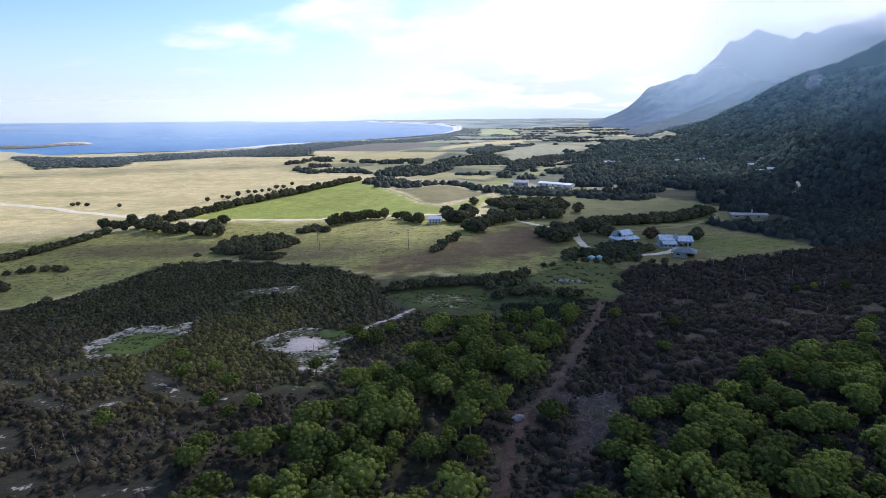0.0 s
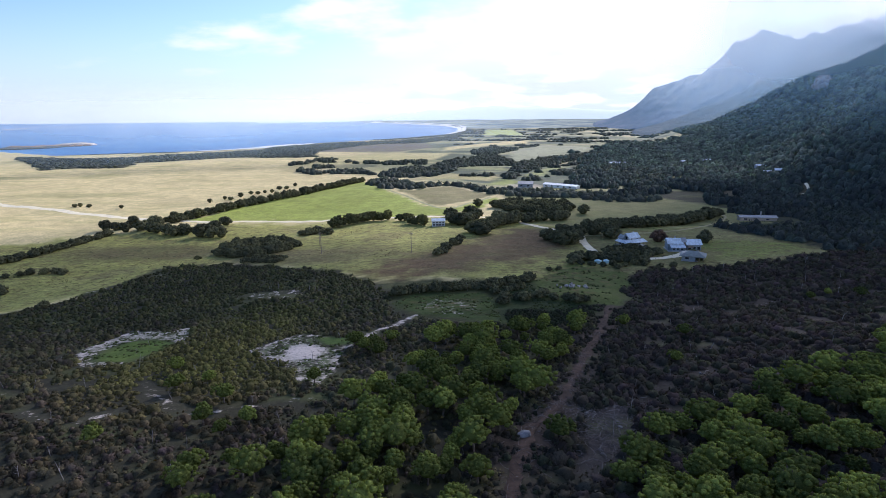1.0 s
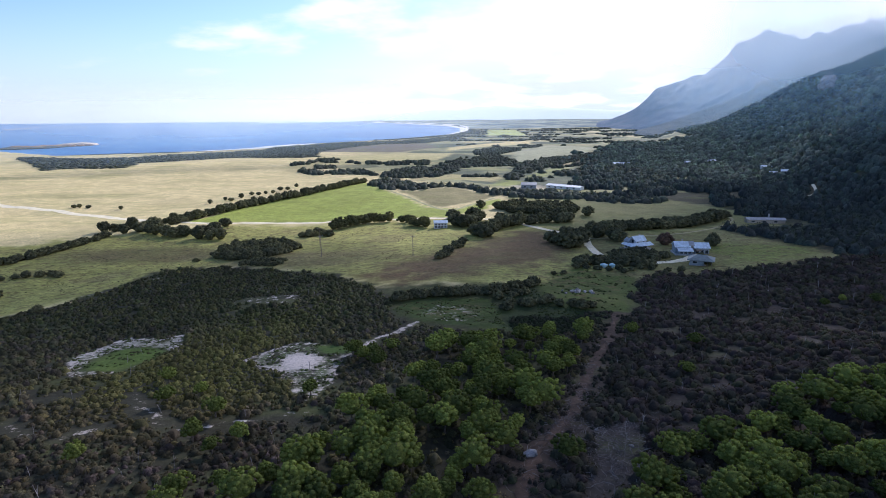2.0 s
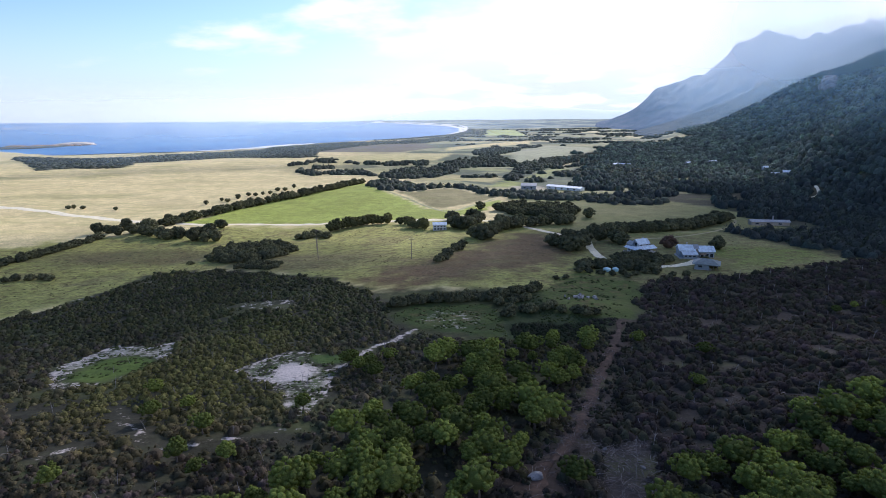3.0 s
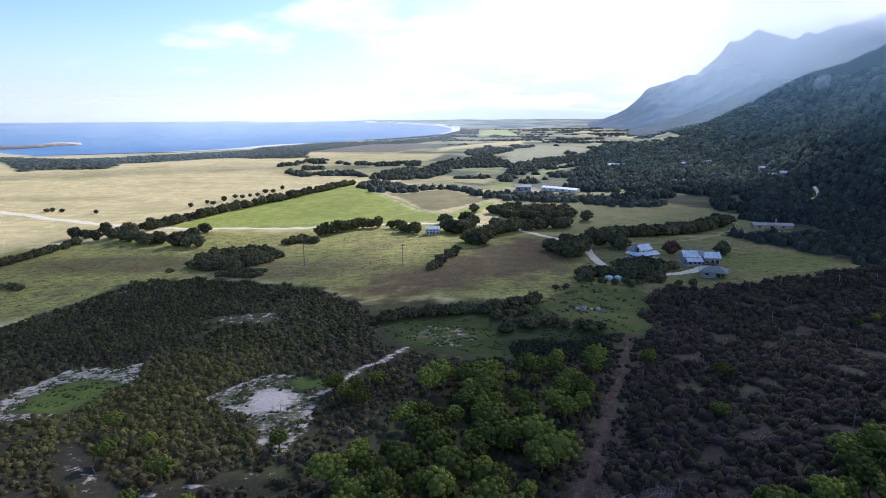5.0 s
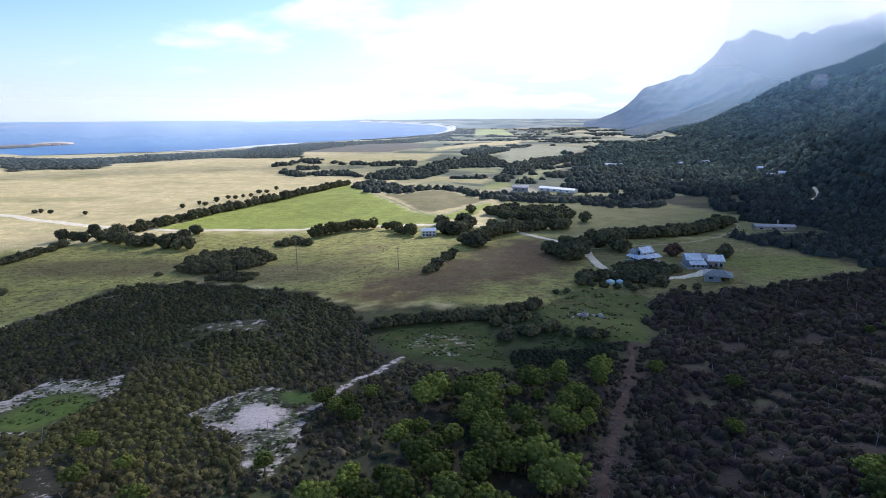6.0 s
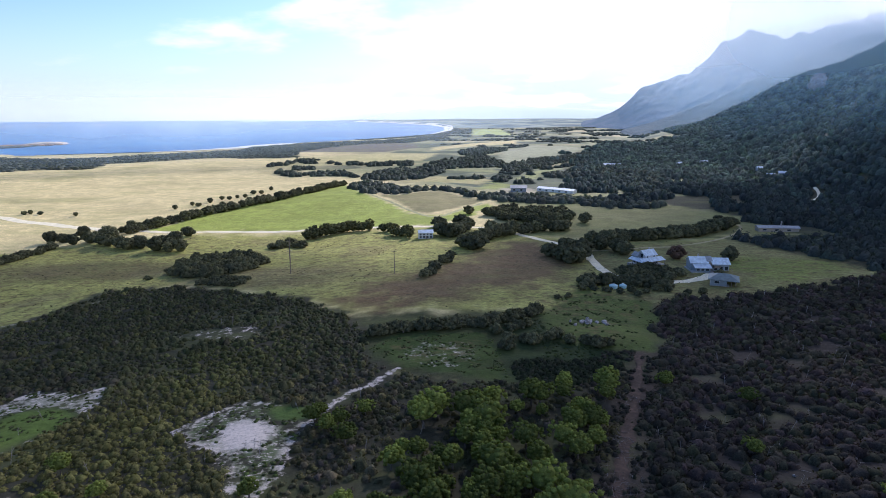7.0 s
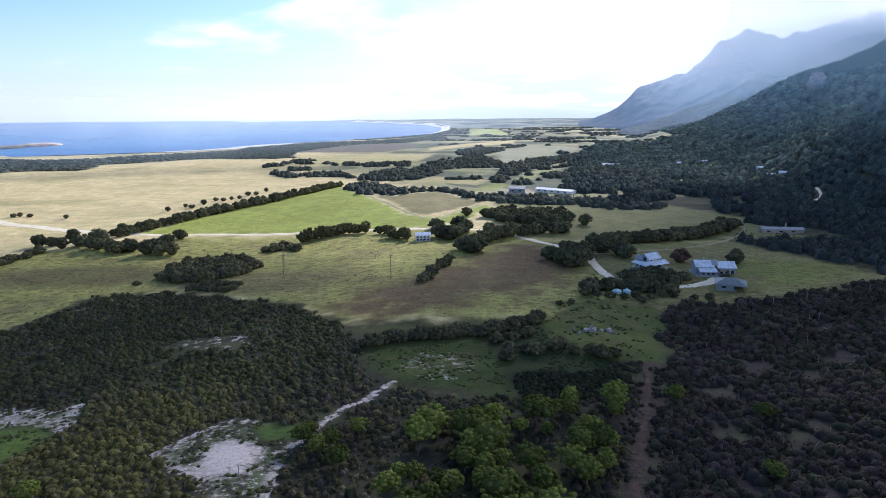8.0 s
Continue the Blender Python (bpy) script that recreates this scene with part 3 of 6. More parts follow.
SAND_PATHS = ([(-27, 134), (-24, 141), (-21, 148), (-16, 153), (-12, 159)], [(-66, 112), (-60, 106), (-53, 98)], [(-82, 99), (-74, 94)], [(-67, 92), (-63, 96)], [(-61, 105), (-56, 102), (-48, 95), (-40, 100), (-27, 103)],
              [(-76, 84), (-70, 78)], [(-66, 69), (-60, 68)], [(-47, 66), (-42, 67)], [(-94, 107), (-90, 106)], [(-132, 237), (-128, 241)], [(-140, 222), (-148, 215)])
DARK_SHRUBS = [(10, 160), (12, 150), (15, 143), (27, 144), (37, 151), (40, 161), (30, 164), (22, 163)]
SCRUB_EDGE = [(-36, 205), (27, 201), (72, 222), (78, 150), (10, 142), (-32, 160)]
FOREST_PATH = [(268, 448), (280, 464), (288, 470), (297, 485), (306, 505)]
HOUSE_YARD = [(52, 200), (60, 300), (130, 312), (182, 332), (178, 240), (118, 203)]
LAWN = [(112, 262), (122, 268), (152, 254), (150, 243), (118, 226), (108, 230)]
DEBRIS = [(22, 97), (28, 100), (33, 98), (27, 80), (20, 77), (19, 84)]
TRACK = [(46, 166), (37, 142), (27, 119), (21, 103), (18, 98), (13, 90), (9, 79), (8, 73), (5, 60), (3, 20), (2, -60)]
ROAD_WEST = [(-520, 540), (-429, 489), (-376, 460), (-334, 442), (-292, 421), (-257, 405), (-223, 390), (-196, 383)]
ROAD_MIDDLE = [(-196, 383), (-173, 378), (-153, 375), (-122, 375), (-87, 374), (-60, 372), (-41, 371), (-15, 364), (11, 358), (24, 352), (35, 341), (44, 329), (54, 311), (61, 300), (65, 291)]
DRIVE = [(65, 291), (62, 273), (61, 253), (62, 241), (67, 233), (75, 230), (86, 232), (94, 235), (101, 238)]
LANE = [(65, 291), (76, 289), (88, 291), (108, 296), (123, 303), (136, 312), (153, 328), (167, 352), (173, 376)]
HILL_TRACK = [(-73, 524), (-48, 478), (-25, 425), (-10, 393), (-2, 393), (28, 450)]
COAST_HEATH = [(-268, 1068), (-100, 1052), (-44, 1173), (-77, 1363), (-158, 1374), (-277, 1199)]
FAR_STRAW = [(-19, 1073), (35, 1162), (163, 1284), (171, 1402), (78, 1317), (-21, 1170)]
WIDE_STRAW = [(-234, 758), (-127, 831), (-32, 869), (-8, 1013), (-98, 1024), (-216, 936)]
FAR_PALE = [(78, 804), (131, 847), (220, 949), (264, 1135), (190, 1219), (103, 1055)]
FAR_OLIVE = [(-10, 734), (66, 685), (63, 725), (15, 744)]
MIDDLE_STRAW = [(-41, 618), (33, 572), (48, 614), (43, 638), (-12, 654), (-36, 642)]
SMALL_GREEN = [(31, 533), (53, 523), (64, 574), (49, 592)]
EAST_GREEN = [(71, 622), (94, 622), (115, 692), (148, 725), (113, 716)]
FAR_GREEN = [(87, 1736), (202, 1716), (218, 2219), (113, 2244)]
COAST_BELT = [(-757, 971), (-556, 757), (-501, 776), (-457, 780), (-481, 848), (-431, 891), (-367, 949), (-269, 930), (-230, 949), (-264, 1054), (-230, 1194), (-175, 1307), (-76, 1339), (2, 1510), (20, 1790), (-5, 1790), (-30, 1640), (-95, 1510), (-190, 1425), (-285, 1352), (-335, 1290), (-385, 1205), (-380, 1130), (-419, 1083), (-495, 1021), (-556, 954), (-610, 936), (-696, 966)]
FARM_YARD = [(50, 538), (78, 542), (82, 498), (48, 502)]
WOOD_EAST = [(137, 316), (140, 304), (144, 284), (150, 266), (155, 240), (168, 233), (330, 250), (420, 380), (600, 700), (700, 1100), (363, 1300), (181, 911), (106, 516), (156, 456), (186, 393), (183, 370), (180, 323)]


# ---- the ground ----
def ground_sheet():
    ys = np.concatenate([np.linspace(-350, 50, 30, endpoint=False), np.arange(50, 270, 1.2), np.geomspace(270, 1200, 230)[:-1], np.geomspace(1200, 4950, 110)])
    u = np.linspace(-1, 1, 331)
    u = u * (0.6 + 0.4 * u * u)
    half = np.maximum(330, 0.93 * ys + 130)
    x, y = u[None, :] * half[:, None], np.repeat(ys[:, None], len(u), 1)
    x, y = x.ravel(), y.ravel()
    z = height(x, y)
    rough = 3 * waves(x, y, 23, 31) + 1.5 * waves(x, y, 8, 32)
    tint = np.empty((len(x), 3))
    tint[:] = (0.67, 0.545, 0.27)
    cover = np.zeros((len(x), 3))

    def lay(mask, colour, strength=1.0):
        m = (np.clip(mask, 0, 1) * strength)[:, None]
        tint[:] = tint * (1 - m) + np.array(colour) * m

    def field(ring, colour, soft=5.0, strength=1.0, wild=1.0):
        lay(smooth(-soft, soft, inside(x, y, ring) + rough * wild), colour, strength)

    # the far plain: paddocks and scrub in uneven bands
    far = np.maximum(smooth(620, 760, y), smooth(480, 540, y) * smooth(-70, 0, x)) * smooth(-260, -60, x - 0.12 * (y - 700))
    lay(far, (0.24, 0.24, 0.12))
    band = waves(x, y * 1.9, 420, 41) + 0.6 * waves(x, y, 150, 42)
    lay(far * smooth(0.05, 0.25, band), (0.085, 0.105, 0.065))
    lay(far * smooth(-0.55, -0.75, band), (0.42, 0.36, 0.17))
    lay(smooth(0.35, 0.8, waves(x, y * 1.5, 260, 43)) * smooth(430, 520, y) * smooth(-120, -300, x), (0.34, 0.31, 0.13), 0.6)
    for ring, colour in ((COAST_HEATH, (0.150, 0.125, 0.098)), (WIDE_STRAW, (0.50, 0.43, 0.20)), (FAR_STRAW, (0.62, 0.50, 0.22)), (FAR_PALE, (0.33, 0.33, 0.20)), (FAR_OLIVE, (0.25, 0.255, 0.105)),
                         (MIDDLE_STRAW, (0.40, 0.345, 0.15)), (SMALL_GREEN, (0.27, 0.30, 0.075)), (EAST_GREEN, (0.27, 0.285, 0.095)), (FAR_GREEN, (0.40, 0.45, 0.14)), (FARM_YARD, (0.36, 0.32, 0.24))):
        field(ring, colour, 7, 0.95, 1.5)
    field(OLIVE_PASTURE, (0.355, 0.338, 0.095), 8, 1.0, 2)
    field(SCRUB_EDGE, (0.064, 0.068, 0.026), 5)
    field(NORTH_PASTURE, (0.235, 0.220, 0.085), 5)
    field(GREEN_HILL, (0.330, 0.375, 0.072), 3)
    field(TAN_FIELD, (0.260, 0.225, 0.100), 2, 1, 0.5)
    field(BROWN_FIELD, (0.150, 0.088, 0.050), 9, 0.92, 2.2)
    lay(smooth(26, 12, np.hypot((x + 72) / 2.2, y - 255 + 0.1 * x)), (0.20, 0.135, 0.075), 0.55)
    lay(smooth(24, 10, np.hypot((x + 165) / 2.6, y - 292)), (0.12, 0.088, 0.048), 0.7)
    lay(smooth(9, 4, np.hypot((x - 108) / 1.6, y - 283) + 0.8 * rough), (0.15, 0.10, 0.06), 0.75)
    lay(smooth(0.35, 0.75, waves(x, y, 46, 105) + 0.7 * waves(x, y, 15, 106)) * smooth(4, 16, inside(x, y, OLIVE_PASTURE)), (0.21, 0.16, 0.075), 0.45)
    field(HOUSE_YARD, (0.205, 0.190, 0.072), 7, 0.85)
    field(LAWN, (0.190, 0.215, 0.050), 5)
    cover[:, 1] = np.maximum(smooth(0, 14, inside(x, y, OLIVE_PASTURE)) * 0.65, smooth(0, 8, inside(x, y, CLEARING_A)) * 0.5) + smooth(0, 10, inside(x, y, GREEN_HILL)) * 0.22 + smooth(0, 10, inside(x, y, CLEARING_B)) * 0.5
    # litter under the scrub and woods
    field(HEATH, (0.052, 0.048, 0.030), 2)
    field(DARK_SCRUB, (0.058, 0.048, 0.040), 2)
    lay(smooth(13, 9, near_line(x, y, TRACK)), (0.056, 0.048, 0.036))
    lay(smooth(6, 2.5, near_line(x, y, TRACK) + 0.4 * rough), (0.082, 0.060, 0.046))
    field(WOOD_EAST, (0.045, 0.048, 0.028), 4)
    lay(glade(x, y) * smooth(-20, 10, inside(x, y, WOOD_EAST)), (0.25, 0.235, 0.105))
    field(CLEARING_A, (0.050, 0.076, 0.018), 2)
    field(CLEARING_B, (0.078, 0.104, 0.024), 2)
    field(SHRUB_FIELD, (0.034, 0.050, 0.018), 2)
    field(DEBRIS, (0.075, 0.062, 0.056), 2)
    # mountain sides: forest floor below, granite showing above
    climb = z + 14
    hills = smooth(6, 22, climb) * smooth(330, 480, np.hypot(x, y))
    lay(hills, (0.034, 0.045, 0.026))
    stone = 0 * x + smooth(0.25, 0.75, waves(x, y, 140, 51) + 0.7 * waves(x, y, 45, 52)) * smooth(90, 260, climb) * smooth(1500, 1900, np.hypot(x, y))
    lay(stone, (0.17, 0.16, 0.155), 0.75)
    lay(smooth(26, 12, np.hypot(x - 580, (y - 940) * 0.6) + 2 * rough), (0.30, 0.27, 0.25), 0.6)
    # the beach, and the dark heath behind it
    edge = in_water(x, y)
    shore_belt = smooth(-150, -20, land_edge(y) - x) * smooth(900, 1000, y) * (1 - edge)
    lay(shore_belt * smooth(1450, 1550, y), (0.060, 0.070, 0.036), 0.9)
    field(COAST_BELT, (0.060, 0.070, 0.036), 8, 0.9, 2)
    lay(smooth(0.02, 0.10, edge), (0.74, 0.69, 0.60))
    # bare sand: 0.5 at the edge of each opening
    soft = 5.0
    red = np.zeros(len(x))
    for ring, most in ((SAND_ONE, 0.57), (SAND_TWO, 0.54), (SAND_BACK, 0.46)):
        red = np.maximum(red, np.clip(0.5 + inside(x, y, ring) / (2 * soft), 0, most))
    red = np.maximum(red, np.clip(0.5 + inside(x, y, SAND_CORE) / (2 * 4.0), 0, 0.64))
    for line in SAND_PATHS:
        red = np.maximum(red, np.clip(0.5 + (0.3 - near_line(x, y, line)) / 7, 0, 0.49))
    red = np.maximum(red, np.clip(0.5 + (0.8 - near_line(x, y, SAND_PATHS[0])) / 6, 0, 0.57))
    red = np.maximum(red, 0.47 * smooth(-2, 4, inside(x, y, CLEARING_A)) * smooth(17, 8, np.hypot(x + 2, y - 168)))
    red = np.maximum(red, 0.30 * smooth(-2, 5, inside(x, y, DEBRIS)))
    oval = smooth(-1.5, 2.5, inside(x, y, GREEN_OVAL) + 0.7 * rough)
    lay(oval, (0.105, 0.150, 0.030))
    red = red * (1 - 0.50 * oval)
    weedy = smooth(1.15, 0.75, np.hypot((x + 31.5) / 5.5, (y - 139) / 3.2) + 0.12 * rough)
    lay(weedy, (0.085, 0.130, 0.032))
    red = red * (1 - 0.75 * weedy)
    cover[:, 0] = red
    cover[:, 2] = smooth(0, 3, inside(x, y, SAND_TWO)) * (1 - smooth(-1, 2, inside(x, y, SAND_CORE))) * 0.95 + smooth(0, 3, inside(x, y, SAND_ONE)) * 0.6 + smooth(0, 4, inside(x, y, CLEARING_A)) * 0.7
    n, rows = len(u), len(ys)
    k = (np.arange(rows - 1)[:, None] * n + np.arange(n - 1)[None, :]).ravel()
    faces = np.stack([k, k + 1, k + 1 + n, k + n], 1)
    me = mesh_of("ground", np.stack([x, y, z], 1), faces, LAND, tint, True, cover)
    tagged(new("ground", me), "coastal land with straw pasture, heath, sand openings and mountain slopes", "ground", kind="structure")


ground_sheet()

sea = boxed((-4700, 700, 600, 4930, SEA - 0.4, SEA))
me = bpy.data.meshes.new("water")
sea.to_mesh(me), sea.free()
me.materials.append(SEA_WATER)
tagged(new("water", me), "calm blue sea of a wide bay", "sea", kind="structure")


def road(name, line, width, material, label, lift=0.12, ragged=0.15, step=3.0):
    """A strip of road laid over the ground, with crowned middle and uneven edges."""
    pts = np.array(along(line, step) + [line[-1]])
    for _ in range(int(9 / step)):
        pts[1:-1] = (pts[:-2] + 2 * pts[1:-1] + pts[2:]) / 4
    d = np.gradient(pts, axis=0)
    d /= np.linalg.norm(d, axis=1, keepdims=True)
    side = np.stack([-d[:, 1], d[:, 0]], 1)
    rng = np.random.RandomState(len(name))
    rows = []
    for f in (-1, -0.5, 0, 0.5, 1):
        wob = rng.uniform(1 - ragged, 1 + ragged, (len(pts), 1)) if abs(f) == 1 else 1
        if step < 2:
            wob = wob * (0.85 + 0.45 * waves(pts[:, 0] + 40 * f, pts[:, 1], 11, 103))[:, None]
        p = pts + side * f * width / 2 * wob
        rows.append(np.c_[p, height(p[:, 0], p[:, 1]) + lift - 0.10 * abs(f) ** 2])
    v = np.stack(rows, 1).reshape(-1, 3)
    k = (np.arange(len(pts) - 1)[:, None] * 5 + np.arange(4)[None, :]).ravel()
    me = mesh_of(name, v, np.stack([k, k + 5, k + 6, k + 1], 1), material, smoothed=True)
    tagged(new(name, me), label, "road", kind="structure")



# ---- the distance ----
def polar_sheet(a0, a1, na, r0, r1, nr, z_of):
    a, r = np.radians(np.linspace(a0, a1, na)), np.geomspace(r0, r1, nr)
    x, y = (np.sin(a)[None, :] * r[:, None]).ravel(), (np.cos(a)[None, :] * r[:, None]).ravel()
    k = (np.arange(nr - 1)[:, None] * na + np.arange(na - 1)[None, :]).ravel()
    return np.stack([x, y, z_of(x, y)], 1), np.stack([k, k + 1, k + 1 + na, k + na], 1)


# emission stands in for haze on the mountain, far plain and hills
PEAK = haze_glow_material("mountain_side_haze_glow", (0.03, 0.045, 0.05), (0.065, 0.07, 0.08), (0.012, 0.055, 0.125), (0.17, 0.235, 0.35), 20, 400, 0.010)
FAR_LAND = haze_glow_material("far_farmland_haze_glow", (0.030, 0.050, 0.045), (0.26, 0.27, 0.17), (0.04, 0.075, 0.11), (0.09, 0.13, 0.17), -30, 20, 0.006)
HILLS = haze_glow_material("far_hills_haze_glow", (0.05, 0.07, 0.08), (0.09, 0.10, 0.11), (0.68, 0.80, 0.91), (0.76, 0.86, 0.94), -20, 120, 0.004)
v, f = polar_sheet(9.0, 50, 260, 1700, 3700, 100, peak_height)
tagged(new("mountain", mesh_of("mountain", v, f, PEAK, smoothed=True)), "craggy forested granite mountain with mist put in as glow", "mountain", kind="structure")

# a dark spur of the mountain behind the wooded slope
SPUR = ((14, 16, 19.8, 24.5, 27, 29.4, 33.3, 38.2, 46, 70), (-0.05, -0.04, -0.020, 0.013, 0.039, 0.062, 0.087, 0.112, 0.15, 0.15), (1900,) * 10, (1560,) * 10)
# the spur's haze is put in as emission too
SPUR_SIDE = haze_glow_material("forest_spur_haze_glow", (0.014, 0.024, 0.022), (0.032, 0.042, 0.040), (0.010, 0.035, 0.070), (0.06, 0.10, 0.16), 0, 260, 0.016)


def spur_height(x, y):
    rise = slope_up(x, y, *SPUR, 1.2, 500, 20)
    return rise * (1 + 0.035 * waves(x, y, 150, 33) + 0.02 * waves(x, y, 50, 34)) - 19.5 - 6 * smooth(8, 0, rise)


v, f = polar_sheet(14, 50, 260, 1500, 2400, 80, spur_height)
tagged(new("mountain_spur", mesh_of("mountain_spur", v, f, SPUR_SIDE, smoothed=True)), "dark forested mountain spur with bluish haze as glow", "mountain", kind="structure")


def far_plain_height(x, y):
    low = np.minimum(smooth(2300, 2700, y), 1)
    return np.where(in_water(x, y) > 0.02, SEA - 4, -20.3 + 4.3 * low + 3 * waves(x, y, 400, 17) * low)


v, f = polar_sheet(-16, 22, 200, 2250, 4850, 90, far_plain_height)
tagged(new("backdrop", mesh_of("backdrop", v, f, FAR_LAND, smoothed=True)), "distant flat farmland with haze put in as glow", "distance", kind="structure")


def hill_height(x, y):
    a = np.degrees(np.arctan2(x, y))
    crest = np.interp(a, (-20, -16, -12, -8, -5, -2, 0, 2, 4, 6, 8, 11, 14, 18), (0, 0, 24, 52, 66, 84, 82, 98, 108, 94, 92, 84, 70, 50))
    rough = 1 + 0.07 * waves(a * 60, 0 * a, 260, 18)
    return -20 + crest * rough * np.sin(np.clip((np.hypot(x, y) - 4500) / 400, 0, 1) * math.pi)


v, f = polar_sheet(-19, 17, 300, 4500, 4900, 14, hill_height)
tagged(new("backdrop", mesh_of("backdrop", v, f, HILLS, smoothed=True)), "line of distant low hills with haze as pale blue glow", "distance", kind="structure")


def beach():
    """White sand along the bay, wider round its far curve."""
    y = np.r_[np.linspace(1031, 2000, 90), np.linspace(2020, 4060, 110)]
    e = land_edge(y) - 6 * waves(land_edge(y), y, 110, 21)
    wide = np.interp(y, (1031, 1100, 1300, 1500, 1800, 2000, 2300, 2600, 3200, 4000, 4600), (46, 58, 52, 24, 16, 18, 26, 30, 36, 40, 40))
    top = -18.7 + 4.4 * smooth(2250, 2600, y)
    out = np.interp(y, (1300, 1900), (0.6, 0.12))
    v = np.concatenate([np.stack([e - 6 - out * wide, y + 10, 0 * y + SEA + 0.12], 1), np.stack([e + 0.45 * wide, y + 2, (SEA + top) / 2 + 0.6], 1), np.stack([e + wide, y + 3, top + 0.3], 1)])
    n = len(y)
    k = np.r_[np.arange(n - 1), np.arange(n - 1) + n]
    me = mesh_of("beach", v, np.stack([k, k + n, k + n + 1, k + 1], 1), plain("white_beach_sand", (0.78, 0.75, 0.69), 0.95, 0, 0.2, 0.08), smoothed=True)
    tagged(new("beach", me), "white sand beach curving round the bay", "beach", kind="structure")


beach()
road("road", ROAD_WEST, 7.0, GRAVEL, "pale gravel road across dry straw pasture")
road("road", ROAD_MIDDLE, 4.2, GRAVEL, "narrow pale gravel road past the green hill")
road("road", DRIVE, 3.6, GRAVEL, "curving pale gravel driveway to the houses")
road("road", [(84, 231.5), (89, 233.5), (94, 236.5), (98, 240)], 3.8, GRAVEL, "pale gravel apron before the garage", 0.15)
road("road", LANE, 1.9, plain("worn_grass_lane", (0.34, 0.29, 0.15), 0.95, 0, 0.8, 0.25), "worn lane through pasture behind the houses")
road("road", HILL_TRACK, 2.6, plain("pale_grass_track", (0.36, 0.34, 0.16), 0.95, 0, 0.8, 0.25), "faint pale vehicle track along a paddock edge")
road("road", FOREST_PATH, 2.2, GRAVEL, "pale path climbing through forest")
road("road", TRACK, 2.3, EARTH, "brown earth firebreak track through scrub", 0.18, 0.4, 1.0)


# ---- trees ----
def lobe_shape(subdivisions, below):
    """A ball of triangles without its underside: corners and triangles."""
    bm = bmesh.new()
    bmesh.ops.create_icosphere(bm, subdivisions=subdivisions, radius=1)
    bmesh.ops.delete(bm, geom=[f for f in bm.faces if f.calc_center_median().z < below], context="FACES")
    bmesh.ops.delete(bm, geom=[v for v in bm.verts if not v.link_faces], context="VERTS")
    bm.verts.index_update()
    out = np.array([v.co for v in bm.verts]), np.array([[v.index for v in f.verts] for f in bm.faces])
    bm.free()
    return out


LOBE, CORE = lobe_shape(1, -0.6), lobe_shape(2, -0.9)


def crown_mesh(seed, spread, tall, base, count, radii, fuzz, size, material, squash=0.85):
    """A domed crown of rounded leafy heads packed over a dark heart, with loose leaf sprays on each head."""
    r = np.random.RandomState(seed)
    k = np.arange(count) + 0.5
    up = 1 - k / count * 1.22
    turn = k * 2.39996 + r.uniform(-0.25, 0.25, count)
    flat = np.sqrt(np.clip(1 - up**2, 0, 1))
    lump = 1 + 0.20 * np.sin(2 * turn + r.uniform(0, 6)) * flat + 0.13 * np.sin(3 * turn + r.uniform(0, 6)) * flat + r.uniform(-0.13, 0.10, count)
    mid = base + (tall - base) * 0.30
    ways = np.stack([flat * np.cos(turn), flat * np.sin(turn), up], 1)
    size_of = r.uniform(*radii, count)
    inner = np.stack([spread - size_of * 0.75, spread - size_of * 0.75, np.where(up > 0, tall - mid, mid - base) - size_of * 0.6], 1)
    centres = ways * np.clip(inner, 0.1, None) * lump[:, None] + (0, 0, mid)
    verts, normals, faces = [], [], []
    n0 = 0

    def ball(shape, centre, radius, flatten, rough):
        nonlocal n0
        v = shape[0] * (1 + r.uniform(-rough, rough, (len(shape[0]), 1)))
        verts.append(v * radius * (1, 1, flatten) + centre)
        w = shape[0] + r.normal(0, 0.10, shape[0].shape)
        normals.append(w / np.linalg.norm(w, axis=1, keepdims=True))
        faces.append(shape[1] + n0)
        n0 += len(v)

    ball(CORE, np.array((0, 0, mid)), np.array((spread * 0.66, spread * 0.66, (tall - base) * 0.46)), 1.0, 0.06)
    for c, q in zip(centres, size_of):
        ball(LOBE, c, q * 0.92, squash, 0.16)
        v, w = puffs(r, [c], [q * 1.03], fuzz, size, -0.2, squash)
        verts.append(v), normals.append(w), faces.append(np.arange(len(v)).reshape(-1, 3) + n0)
        n0 += len(v)
    return mesh_of("crown", np.concatenate(verts), np.concatenate(faces), material, normals=np.concatenate(normals)), centres


def trunk_mesh(centres, tall, fork_at, girth, step):
    """A short trunk, forked into limbs that reach the heads of the crown."""
    bm = bmesh.new()
    fork = Vector((0.1, 0.05, tall * fork_at))
    tube(bm, [(0, 0, -0.6), (0.05, 0, tall * fork_at * 0.5), fork], [girth, girth * 0.75, girth * 0.55], 6)
    for c in centres[::step]:
        tip = Vector(c)
        tube(bm, [fork, fork.lerp(tip, 0.55) + Vector((0, 0, -0.1 * tall * fork_at)), tip], [girth * 0.42, girth * 0.26, girth * 0.12], 4)
    me = bpy.data.meshes.new("trunk")
    bm.to_mesh(me), bm.free()
    me.materials.append(BARK)
    return me


def gum_meshes(seed, spread, tall):
    """A rounded coastal gum: bright cauliflower heads over a dark heart."""
    crown, heads = crown_mesh(seed, spread, tall, tall * 0.42, 44, (0.26, 0.54), 14, 0.12, LEAF_GUM, 0.78)
    return trunk_mesh(heads, tall, 0.26, 0.22, 5), crown


